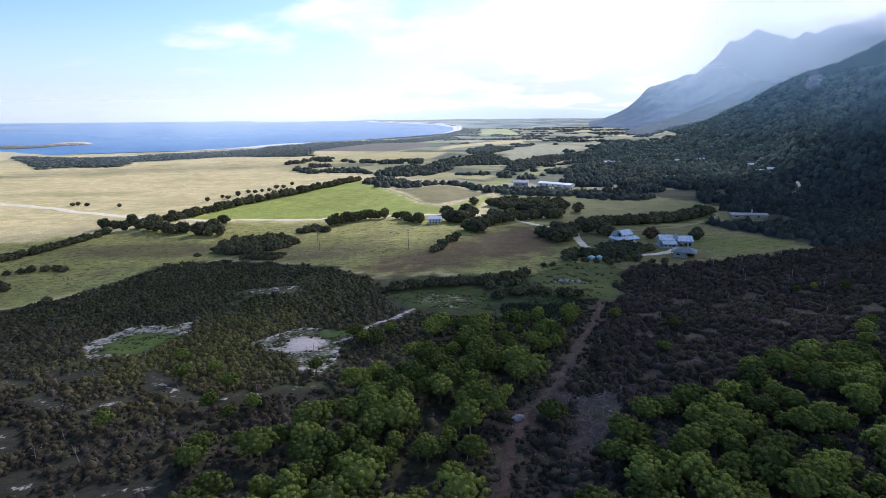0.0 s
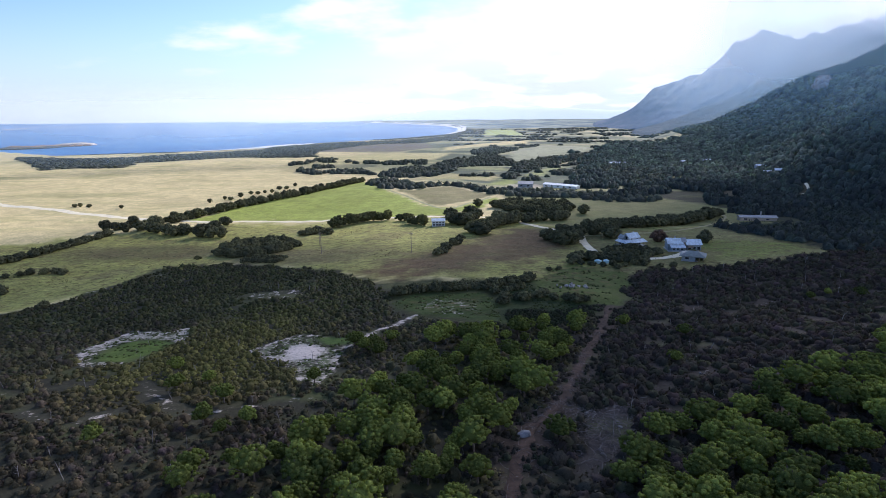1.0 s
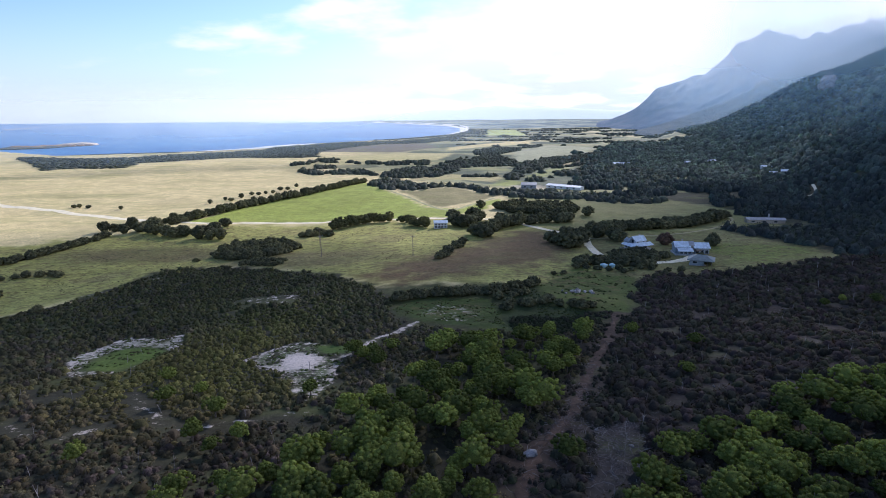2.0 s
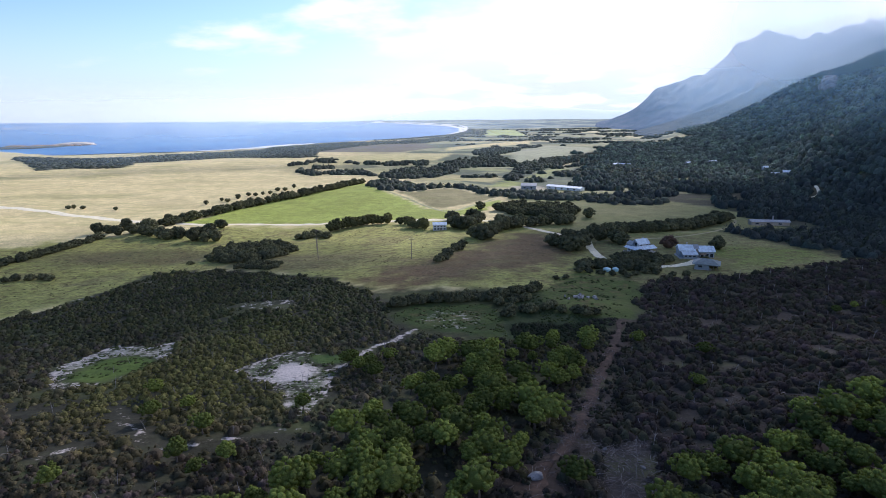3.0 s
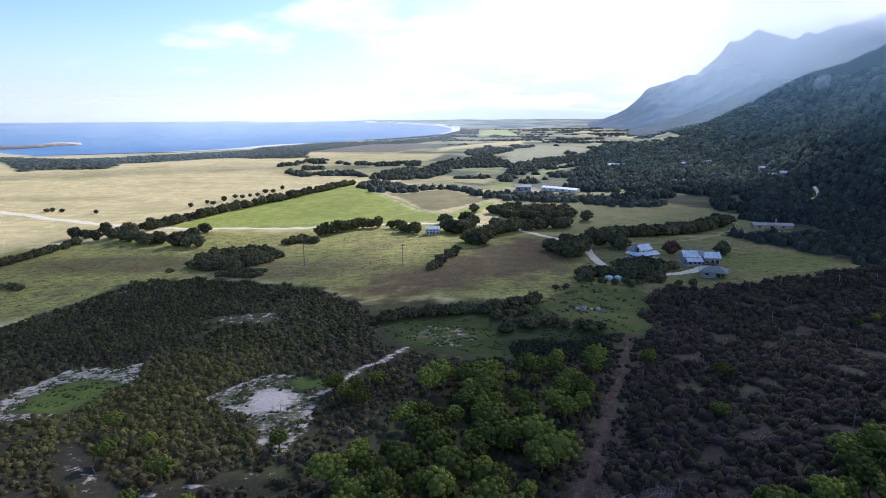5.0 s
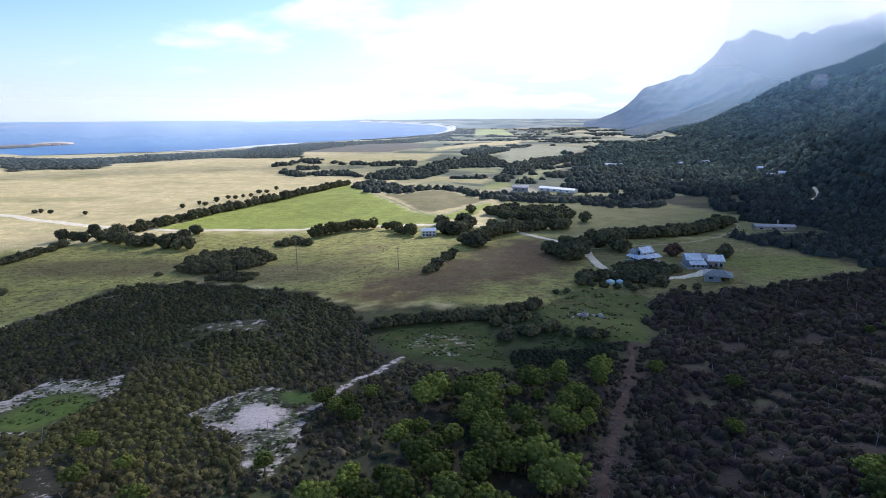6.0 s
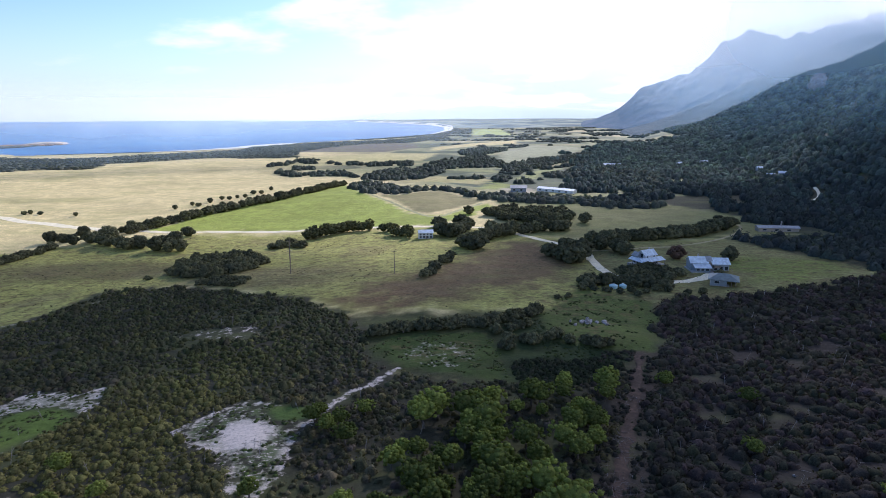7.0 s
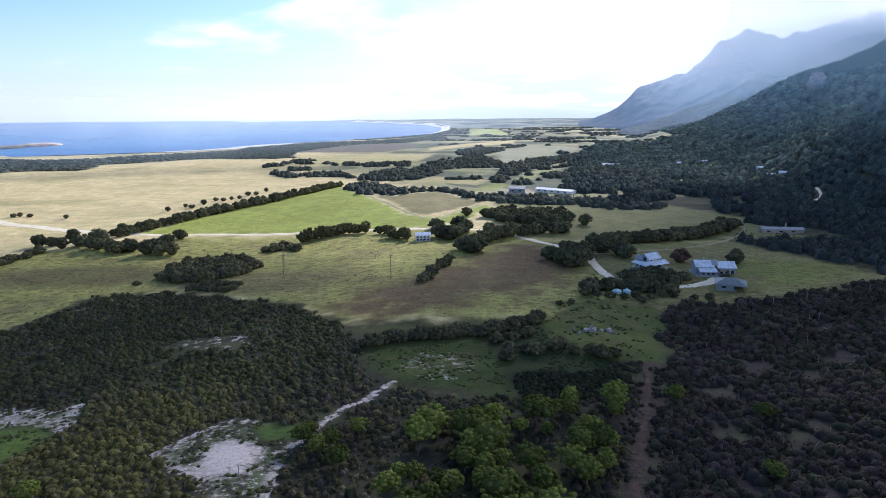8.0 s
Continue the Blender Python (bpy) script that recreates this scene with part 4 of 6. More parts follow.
def tree_meshes(seed, spread, tall, leaf, base=0.08, count=20, radii=(0.24, 0.42), fuzz=24, size=0.34):
    """A dense paddock tree: short trunk, domed crown down to near the ground."""
    crown, heads = crown_mesh(seed, spread, tall, tall * base, count, (radii[0] * spread, radii[1] * spread), fuzz, size, leaf, 0.86)
    return trunk_mesh(heads, tall, 0.2, 0.30, 4), crown


TREE_TURN = np.random.RandomState(77)


def plant(name, meshes, x, y, scale, label, category, group, sink=0.0):
    """One tree or bush on the ground, turned at will."""
    s = scale if isinstance(scale, tuple) else (scale, scale, scale)
    m = Matrix.LocRotScale((x, y, ground_at(x, y) - sink), Euler((TREE_TURN.uniform(-0.05, 0.05), TREE_TURN.uniform(-0.05, 0.05), TREE_TURN.uniform(0, 6.28))), s)
    top = thing(name, m, label, category, group)
    for key, me in zip(("trunk", "crown"), meshes):
        part(key, me, None, top)
    return top


GUMS = [gum_meshes(100 + k, s, t) for k, (s, t) in enumerate(((2.1, 4.5), (2.4, 4.8), (1.9, 4.2), (2.7, 5.0), (2.2, 4.6), (1.6, 3.8)))]
DARKS = [tree_meshes(200 + k, s, t, LEAF_DARK) for k, (s, t) in enumerate(((4.2, 6.4), (4.6, 6.0), (3.9, 6.8), (4.5, 5.6), (4.1, 6.2)))]
BUSHES = [tree_meshes(300 + k, s, t, LEAF_DARK, -0.04, 12, (0.30, 0.5), 20, 0.27) for k, (s, t) in enumerate(((2.4, 2.7), (2.7, 2.5), (2.2, 3.0), (2.5, 2.8)))]
OLIVES = [tree_meshes(400 + k, s, t, LEAF_OLIVE, 0.16, 15, (0.26, 0.44), 24, 0.28) for k, (s, t) in enumerate(((2.7, 4.2), (3.0, 3.9), (2.5, 4.5)))]

GUM_WEST = [(-44, 62), (-38, 77), (-27, 85), (-21, 97), (-17, 111), (-12, 128), (2, 139), (22, 147), (35, 146), (27, 126), (20, 108), (12, 94), (6, 84), (3, 62), (-15, 48)]
GUM_EAST = [(17, 60), (22, 73), (31, 90), (46, 94), (60, 106), (75, 112), (95, 118), (120, 128), (130, 100), (90, 50), (20, 48)]
rng = np.random.RandomState(5)


def gum_ground(x, y):
    west = inside(x, y, GUM_WEST) > 0.5
    east = inside(x, y, GUM_EAST) > 0.5
    clear = (near_line(x, y, TRACK) > 4.2) & (inside(x, y, DEBRIS) < -2) & (np.hypot(x - 11.4, y - 87.8) > 4)
    thin = waves(x, y, 26, 61) + 0.4 * waves(x, y, 11, 62)
    return (west | east) & clear & (thin > np.where(x > -18, -0.40, -0.22)) & (x < 0.8 * y + 10)


gx, gy = scatter(rng, -60, 135, 55, 150, 4.35, gum_ground)
for x, y in zip(gx, gy):
    plant("gum_tree", GUMS[rng.randint(6)], x, y, rng.uniform(0.76, 1.26), "rounded bright green coastal gum in dense scrub", "tree", "gum trees in the scrub")
for x, y in ((-51, 111), (-44, 101), (-56, 107), (-22, 130), (-18, 126), (-29, 110), (-25, 134), (-24.5, 136.5), (-20, 133), (122, 169), (107, 169), (114, 172), (106, 136), (94, 121), (98, 127), (-44, 92), (-36, 92), (-58, 84), (16.5, 85), (-39, 88), (-62, 119), (-16, 137), (45, 148), (48, 120), (58, 140)):
    plant("gum_tree", GUMS[rng.randint(6)], x, y, rng.uniform(0.7, 1.0), "bright green gum standing over low heath", "tree", "gum trees in the scrub")


def tree_row(name, kinds, points, low, high, label, group, category="tree", jitter=0.8):
    for x, y in points:
        plant(name, kinds[rng.randint(len(kinds))], x + rng.uniform(-jitter, jitter), y + rng.uniform(-jitter, jitter), rng.uniform(low, high), label, category, group)


ROW_HILL = [(-191, 374), (-182, 392), (-170, 420), (-154, 450), (-134, 474), (-114, 512), (-94, 580)]
tree_row("windbreak_tree", DARKS, along(ROW_HILL, 5.4), 0.55, 1.0, "dark dense windbreak tree beside the green hill", "windbreak along the hill")
tree_row("windbreak_tree", DARKS, along([(x - 6, y + 4) for x, y in ROW_HILL], 6.8), 0.5, 0.95, "dark dense windbreak tree beside the green hill", "windbreak along the hill", jitter=1.6)
tree_row("paddock_tree", DARKS, ((-200, 455), (-192, 470), (-186, 466), (-183, 481), (-181, 497), (-174, 496), (-170, 504), (-164, 505), (-163, 524), (-157, 526), (-156, 550), (-302, 442), (-300, 446), (-259, 433), (-292, 443)), 0.42, 0.6, "small round dark tree on straw pasture", "small paddock trees")
tree_row("paddock_tree", DARKS, ((-151, 366), (83, 369), (16, 404), (77, 286)), 0.85, 1.0, "lone round dark tree in pasture", "lone paddock trees", jitter=0.1)
tree_row("corner_tree", DARKS, ((-216, 353), (-206, 346), (-199, 349), (-190, 344), (-212, 366), (-203, 372), (-197, 363), (-191, 358), (-177, 339), (-171, 336), (-164, 339), (-168, 343), (-152, 331), (-145, 328), (-139, 330), (-158, 350), (-153, 354), (-184, 342), (-148, 336), (-222, 352)), 0.8, 1.15, "dark spreading tree in a clump by the road", "clump at the road corner")
tree_row("hedge_bush", BUSHES, along([(-232, 232), (-228, 262), (-224, 280), (-219, 296), (-213, 312), (-212, 338)], 3.1), 1.0, 1.5, "dark hedge bush beside the pasture lane", "hedge beside the lane", "bush", 1.6)
tree_row("hedge_bush", BUSHES, along([(-230, 240), (-226, 270), (-221, 292), (-216, 306)], 4.0), 0.9, 1.3, "dark hedge bush beside the pasture lane", "hedge beside the lane", "bush", 2.2)
tree_row("pasture_bush", BUSHES, ((-204, 246), (-201, 250), (-197, 252), (-191, 254), (-187, 256), (-184, 255), (-190, 226), (-196, 229), (-200, 225), (-186, 222), (-150, 196), (-128, 274)), 0.7, 1.1, "low dark bush on olive pasture", "bushes on the pasture", "bush")
THICKET = [(-120, 276), (-125, 296), (-122, 312), (-98, 312), (-85, 296), (-83, 279), (-97, 269)]
tx, ty = scatter(rng, -130, -78, 265, 322, 3.9, lambda x, y: inside(x, y, THICKET) > 0)
tree_row("thicket_bush", BUSHES, list(zip(tx, ty)), 1.15, 1.6, "dense dark bush of a round thicket", "thicket on the pasture", "bush", 0.5)
THICKET_LOW = [(-105, 259), (-96, 266), (-77, 258), (-82, 249)]
tx, ty = scatter(rng, -108, -74, 246, 268, 3.2, lambda x, y: inside(x, y, THICKET_LOW) > 0)
tree_row("thicket_bush", BUSHES, list(zip(tx, ty)), 0.5, 0.75, "low green bush at the thicket's edge", "thicket on the pasture", "bush", 0.5)
tree_row("copse_bush", BUSHES, ((-91, 330), (-87, 334), (-84, 338), (-80, 336), (-79, 331), (-75, 328), (-86, 328), (-83, 331)), 1.1, 1.4, "dark bush in a small copse", "copse by the road", "bush")
tree_row("roadside_tree", OLIVES, along([(-77, 348), (-72, 352), (-67, 356), (-62, 360), (-55, 364), (-50, 365), (-44, 364)], 2.9), 1.15, 1.55, "olive-green roadside tree with clear stem", "row south of the road")
tree_row("roadside_tree", OLIVES, ((-35, 357), (-32, 359), (-29, 352), (-26, 338), (-23, 336), (-20, 340), (-19, 332), (-28, 342)), 0.85, 1.3, "olive-green tree beside the white cottage", "trees by the cottage")
tree_row("cottage_tree", DARKS, ((-3, 362), (9.5, 360), (-1, 336), (3, 331), (6, 334), (9, 340), (13, 350)), 0.95, 1.2, "dark rounded tree beside the white cottage", "trees by the cottage", jitter=0.3)
tree_row("line_bush", BUSHES, ((-8, 246), (-6.5, 250), (-4.5, 257), (-1, 267), (0, 271), (2.5, 279)), 0.95, 1.3, "dark round bush in a loose line", "bushes across the field", "bush", 0.4)
tree_row("shelter_tree", DARKS, ((12, 296), (15, 300), (10, 302), (17, 314), (19, 320), (23, 324), (27, 329), (31, 333), (35, 336), (25, 335), (14, 305)), 0.9, 1.15, "dark shelter tree at the field corner", "shelter belt in the field")
tree_row("shelter_tree", DARKS, ((41, 338), (45, 341), (50, 343), (54, 346), (60, 345), (64, 346), (68, 350)), 0.8, 1.05, "dark shelter tree along the gravel road", "shelter belt in the field")
COPSE_NORTH = [(25, 398), (36, 380), (56, 370), (75, 377), (83, 392), (77, 405), (60, 416), (40, 414)]
tx, ty = scatter(rng, 20, 90, 360, 420, 5.2, lambda x, y: inside(x, y, COPSE_NORTH) > -0.5)
tree_row("copse_tree", DARKS, list(zip(tx, ty)), 0.62, 0.88, "dark tree of a dense paddock copse", "copse north of the road", jitter=0.8)
tree_row("yard_tree", DARKS, ((46, 279), (49, 272), (51, 265), (55, 267), (59, 282), (56, 290), (62, 286), (52, 284), (58, 275), (70, 293), (73, 296)), 0.9, 1.15, "big dark spreading tree beside the driveway", "trees by the driveway")
tree_row("garden_bush", BUSHES, ((99.6, 239.6), (101.4, 240)), 0.5, 0.7, "dark shrub before the blue-grey house", "garden bushes", "bush", 0.2)
tree_row("yard_tree", [tree_meshes(230, 4.4, 6.2, LEAF_RED)], ((96, 268),), 0.85, 0.9, "rounded dark reddish-brown tree behind the houses", "trees by the houses", jitter=0.1)
tree_row("yard_tree", DARKS, ((115.5, 262), (78, 279)), 0.72, 0.92, "dark rounded tree behind the houses", "trees by the houses", jitter=0.2)
tree_row("windbreak_tree", DARKS, along([(74, 313), (82, 310), (91, 311), (105, 314), (120, 320), (137, 329), (149, 337), (163, 356)], 3.9), 0.74, 0.98, "dark dense tree in a windbreak row", "windbreak behind the houses", jitter=1.2)
tree_row("windbreak_tree", DARKS, along([(80, 317), (105, 320), (135, 334), (160, 362)], 5.5), 0.7, 0.9, "dark dense tree in a windbreak row", "windbreak behind the houses", jitter=1.2)
SHRUBBERY = [(57, 229), (59, 237), (66, 247), (76, 251), (86, 246), (88, 238), (80, 234), (68, 238), (64, 228)]
tx, ty = scatter(rng, 54, 92, 226, 254, 3.3, lambda x, y: (inside(x, y, SHRUBBERY) > -0.3) & (near_line(x, y, DRIVE) > 3))
tree_row("garden_bush", BUSHES, list(zip(tx, ty)), 0.72, 1.1, "dark garden bush inside the driveway loop", "garden bushes", "bush", 0.5)
tree_row("garden_bush", BUSHES, ((74, 224), (52, 233), (50, 229), (55, 230), (48, 232), (66, 226), (70.5, 226.5), (72.5, 226)), 1.0, 1.5, "dark garden bush beside the driveway", "garden bushes", "bush", 0.5)
tree_row("garden_bush", BUSHES, ((54, 221), (58, 219), (62, 220), (66, 218), (70, 221), (50, 223), (74, 219), (79, 217), (63, 216), (46, 224), (84, 217)), 0.55, 0.8, "dark bush below the driveway", "garden bushes", "bush", 0.5)
tree_row("field_bush", BUSHES, ((36, 214), (40, 216)), 0.45, 0.6, "small bush on a grassy clearing", "bushes on the clearing", "bush", 0.1)
tree_row("hedge_bush", BUSHES, along([(-19, 184), (-12, 186), (-2, 187), (10, 189), (20, 193), (27, 199)], 2.0), 0.85, 1.2, "dark bush in a hedge with bare stems", "hedge above the clearing", "bush", 1.0)
tree_row("hedge_bush", BUSHES, ((14, 183), (17, 185), (20, 186), (23, 188), (16, 178), (19, 176), (22, 174), (27, 177), (31, 174), (35, 173), (38, 172), (41, 171), (29, 178), (15, 172)), 0.7, 1.0, "dark bush between two clearings", "bushes between the clearings", "bush", 1.0)


# ---- scrub, heath and far woods ----
def clump(seed, sprays, size, upright, rings=2, heart=0.84):
    """A bushy tuft: a lumpy dome with leaf sprays over it, as corners with normals, and triangles."""
    r = np.random.RandomState(seed)
    d = r.normal(0, 1, (sprays, 3))
    d /= np.linalg.norm(d, axis=1, keepdims=True)
    d[:, 2] = np.abs(d[:, 2])

    def lump(e):
        a = np.arctan2(e[:, 1], e[:, 0])
        return 1 + (0.24 * np.sin(3 * a + seed) + 0.14 * np.sin(5 * a + 2.3 * seed)) * (1 - e[:, 2])

    p = d * (r.uniform(0.74, 1.10, sprays) * lump(d))[:, None]
    way = d * (1 - upright) + np.cross(d, (0, 0, 1.0)) * upright
    face = np.repeat(d * (1, 1, 0.8) + (0, 0, 0.25) + r.normal(0, 0.22, d.shape), 3, axis=0)
    fuzz = leaves(r, p, way, size, 0.5)
    # the dome: rings of seven corners and a top
    e = np.array([(math.cos(t) * math.cos(h), math.sin(t) * math.cos(h), math.sin(h)) for h in np.linspace(0.0, 1.05, rings + 1) for t in np.arange(7) * 2 * math.pi / 7] + [(0, 0, 1.0)])
    body = e * (heart * lump(e) * r.uniform(0.78, 1.12, len(e)))[:, None]
    f = []
    for k in range(rings):
        for j in range(7):
            a, b, c, g = k * 7 + j, k * 7 + (j + 1) % 7, k * 7 + 7 + (j + 1) % 7, k * 7 + 7 + j
            f += [(a, b, c), (a, c, g)]
    f += [(rings * 7 + j, rings * 7 + (j + 1) % 7, len(e) - 1) for j in range(7)]
    shade = e * (1, 1, 0.8) + (0, 0, 0.25) + r.normal(0, 0.10, e.shape)
    v, w = np.concatenate([body, fuzz]), np.concatenate([shade, face])
    return np.concatenate([v, w / np.linalg.norm(w, axis=1, keepdims=True)], 1), np.concatenate([np.array(f), np.arange(len(fuzz)).reshape(-1, 3) + len(e)])


def thicketed(name, x, y, wide, tall, tints, templates, label, category, sink=0.25, leaf=None):
    """Very many clumps as one mesh, each with its own size, turn and colour."""
    r = np.random.RandomState(len(x))
    z = height(x, y)
    pieces, colours, ways, corners, n0 = [], [], [], [], 0
    which = r.randint(len(templates), size=len(x))
    turn = r.uniform(0, 2 * math.pi, len(x))
    for k, (t, f) in enumerate(templates):
        i = np.nonzero(which == k)[0]
        c, s = np.cos(turn[i])[:, None], np.sin(turn[i])[:, None]
        px, py = t[None, :, 0] * c - t[None, :, 1] * s, t[None, :, 0] * s + t[None, :, 1] * c
        v = np.stack([px * wide[i, None] + x[i, None], py * wide[i, None] + y[i, None], t[None, :, 2] * tall[i, None] + z[i, None] - sink * tall[i, None] * 0.3], -1)
        pieces.append(v.reshape(-1, 3))
        colours.append(np.repeat(tints[i], len(t), axis=0))
        nx, ny = t[None, :, 3] * c - t[None, :, 4] * s, t[None, :, 3] * s + t[None, :, 4] * c
        ways.append(np.stack([nx, ny, np.broadcast_to(t[None, :, 5], nx.shape)], -1).reshape(-1, 3))
        corners.append((f[None] + (n0 + np.arange(len(i)) * len(t))[:, None, None]).reshape(-1, 3))
        n0 += len(i) * len(t)
    me = mesh_of(name, np.concatenate(pieces), np.concatenate(corners), leaf or LEAF_STUFF, np.concatenate(colours), normals=np.concatenate(ways))
    return tagged(new(name, me), label, category, kind="stuff")


def blend(r, n, *colours, weights=None):
    w = r.dirichlet(np.ones(len(colours)) * 0.45 if weights is None else np.array(weights), n)
    return w @ np.array(colours)


ALL_SAND = (SAND_ONE, SAND_TWO, SAND_BACK)
FINE_SPIKES = [clump(570 + k, 36, 0.15, 0.15, 1, 0.80) for k in range(6)]
FINE_TUFTS = [clump(580 + k, 50, 0.125, 0.0, 1) for k in range(6)]
TUFTS = [clump(500 + k, 28, 0.17, 0.05, 1) for k in range(6)]
SPIKES = [clump(520 + k, 16, 0.19, 0.15, 1, 0.82) for k in range(6)]
FAR_CROWNS = [clump(540 + k, 14, 0.20, 0.0, 2, 0.90) for k in range(6)]
LOW_CROWNS = [clump(560 + k, 12, 0.26, 0.1, 1) for k in range(5)]



def heath_ground(x, y):
    ok = inside(x, y, HEATH) > 1.5 + 3.0 * waves(x, y, 26, 93) + 1.6 * waves(x, y, 8, 94)
    for ring in ALL_SAND:
        ok &= inside(x, y, ring) < -0.2 + 0.8 * waves(x, y, 6, 64)
    for line in SAND_PATHS:
        ok &= near_line(x, y, line) > 2.2 + 0.9 * waves(x, y, 7, 65)
    trail = np.abs(waves(x, y, 75, 97) + 0.25 * waves(x, y, 20, 98)) > 0.035
    return ok & trail & (inside(x, y, CLEARING_A) < 0) & (near_line(x, y, TRACK) > 1.9 + 0.9 * waves(x, y, 9, 101))


hx, hy = scatter(rng, -165, 45, 58, 262, 1.40, heath_ground)
low = inside(hx, hy, GUM_WEST) > 0
keep = ~low | (rng.uniform(size=len(hx)) < 0.55)
hx, hy = hx[keep], hy[keep]
n = len(hx)
patch = waves(hx, hy, 40, 71) + 0.5 * waves(hx, hy, 13, 72)
tints = blend(rng, n, (0.050, 0.066, 0.028), (0.076, 0.082, 0.030), (0.062, 0.060, 0.050), (0.030, 0.042, 0.022))
# golden-green bushes, with a patch of sunlight painted into their tint
gold_sunlit = smooth(40, 12, np.hypot(hx + 58, (hy - 124) * 0.9)) + smooth(26, 8, np.hypot(hx + 55, hy - 165)) * 0.5
tints = tints * (1 - 0.7 * np.clip(gold_sunlit, 0, 1)[:, None]) + np.array((0.100, 0.120, 0.030)) * (0.7 * np.clip(gold_sunlit, 0, 1)[:, None])
tints *= (1 + 0.22 * patch)[:, None]
tints *= np.array((2.0, 1.58, 1.60)) * rng.uniform(0.72, 1.3, (n, 1))
wide = np.where(rng.uniform(size=n) < 0.6, rng.uniform(0.42, 0.80, n), rng.uniform(0.75, 1.35, n))
tall = wide * rng.uniform(0.7, 1.15, n) * (1 + 0.18 * patch)
large = rng.uniform(size=n) < 0.07
wide, tall = np.where(large, wide * 1.35, wide), np.where(large, tall * 1.7, tall)
tints = tints * np.where(large, 0.85, 1.0)[:, None] * rng.uniform(0.85, 1.2, (n, 1))
back = smooth(140, 178, hy)[:, None]
# greyer, half-dead shrubs on the nearer ground
grey = (smooth(118, 100, hy) * smooth(-20, -34, hx))[:, None]
tints *= 1 - grey + grey * np.array((0.80, 0.72, 0.84))
tints = np.clip(tints * (1 - back + back * np.array((0.80, 0.92, 0.76))), 0.01, 1)
for close, kinds in ((hy < 150, FINE_SPIKES), (hy >= 150, SPIKES)):
    thicketed("heath_scrub", hx[close], hy[close], wide[close], tall[close], tints[close], kinds, "dense olive and grey-green coastal heath scrub", "scrub")


def dark_ground(x, y):
    ok = (inside(x, y, DARK_SCRUB) > 1.0 + 4.0 * waves(x, y, 30, 95) + 2.0 * waves(x, y, 9, 96)) & (near_line(x, y, TRACK) > 1.9 + 0.9 * waves(x, y, 9, 101)) & (inside(x, y, DEBRIS) < 1) & (x < 0.95 * y + 40)
    bare = waves(x, y, 30, 66) + 0.6 * waves(x, y, 12, 67)
    return ok & (bare > np.where(y > 170, -0.75, -0.42))


dx, dy = scatter(rng, 8, 300, 56, 320, 2.0, dark_ground)
n = len(dx)
patch = waves(dx, dy, 34, 73) + 0.5 * waves(dx, dy, 12, 74)
tints = blend(rng, n, (0.046, 0.062, 0.034), (0.070, 0.092, 0.040), (0.088, 0.074, 0.066), (0.060, 0.058, 0.050))
tints *= (1 + 0.2 * patch)[:, None]
far = smooth(140, 260, dy)
tints *= np.array((1.06, 0.85, 0.92)) * rng.uniform(0.75, 1.3, (n, 1))
wide, tall = rng.uniform(0.9, 2.1, n) * (1 + 0.25 * far), rng.uniform(0.8, 2.0, n) * (1 + 0.35 * far)
tints = np.clip(tints, 0.01, 1)
for close, kinds in ((dy < 150, FINE_TUFTS), (dy >= 150, TUFTS)):
    thicketed("dark_scrub", dx[close], dy[close], wide[close], tall[close], tints[close], kinds, "dense dark grey-green tea-tree scrub", "scrub")

# the scrub goes on behind the first viewpoint
bx, by = scatter(rng, -150, 150, -65, 57, 5.5, lambda x, y: (near_line(x, y, TRACK) > 3.5) & (waves(x, y, 25, 84) > -0.7))
n = len(bx)
thicketed("southern_scrub", bx, by, rng.uniform(1.8, 3.4, n), rng.uniform(1.2, 3.4, n), blend(rng, n, (0.045, 0.058, 0.022), (0.026, 0.034, 0.018), (0.075, 0.105, 0.022)), TUFTS, "dense mixed green scrub on gently sloping ground", "scrub")

BELT_WOOD = [(-85, 545), (-65, 502), (-48, 503), (-35, 496), (-19, 509), (0, 510), (14, 486), (27, 463), (61, 453), (98, 449), (113, 425), (147, 408), (157, 436), (126, 471), (106, 482), (75, 490), (52, 492), (28, 491), (15, 514), (0, 519), (-30, 530), (-55, 576), (-75, 605), (-84, 584)]
PLAIN_WOODS = ([(-89, 642), (-59, 620), (-33, 637), (-15, 650), (1, 689), (1, 746), (-28, 743), (-70, 732), (-85, 681)], [(-25, 760), (1, 730), (30, 753), (73, 750), (84, 822), (64, 928), (47, 953), (18, 856), (-7, 812)],
               [(63, 679), (84, 671), (108, 723), (154, 800), (215, 892), (273, 944), (300, 1035), (220, 949), (134, 867), (80, 788)], [(25, 967), (66, 964), (113, 1054), (118, 1152), (67, 1123), (32, 1063)],
               [(49, 592), (66, 594), (71, 640), (55, 647)], [(69, 576), (84, 580), (88, 612), (77, 614)], [(-152, 674), (-130, 676), (-104, 677), (-90, 646), (-109, 710), (-145, 718), (-157, 701)],
               [(94, 612), (120, 624), (154, 644), (176, 612), (161, 510), (178, 490), (236, 648), (229, 794), (170, 734), (116, 669)])
SMALL_WOODS = ([(-193, 694), (-167, 668), (-156, 675), (-180, 719), (-201, 734)], [(-231, 787), (-217, 804), (-210, 855), (-178, 824), (-189, 892), (-217, 884), (-222, 855), (-235, 811)], [(-187, 742), (-155, 752), (-179, 776), (-192, 784)],
               [(-102, 787), (-76, 794), (-41, 791), (-44, 842), (-81, 846), (-102, 819)], [(-127, 805), (-106, 802), (-119, 856), (-131, 840)])
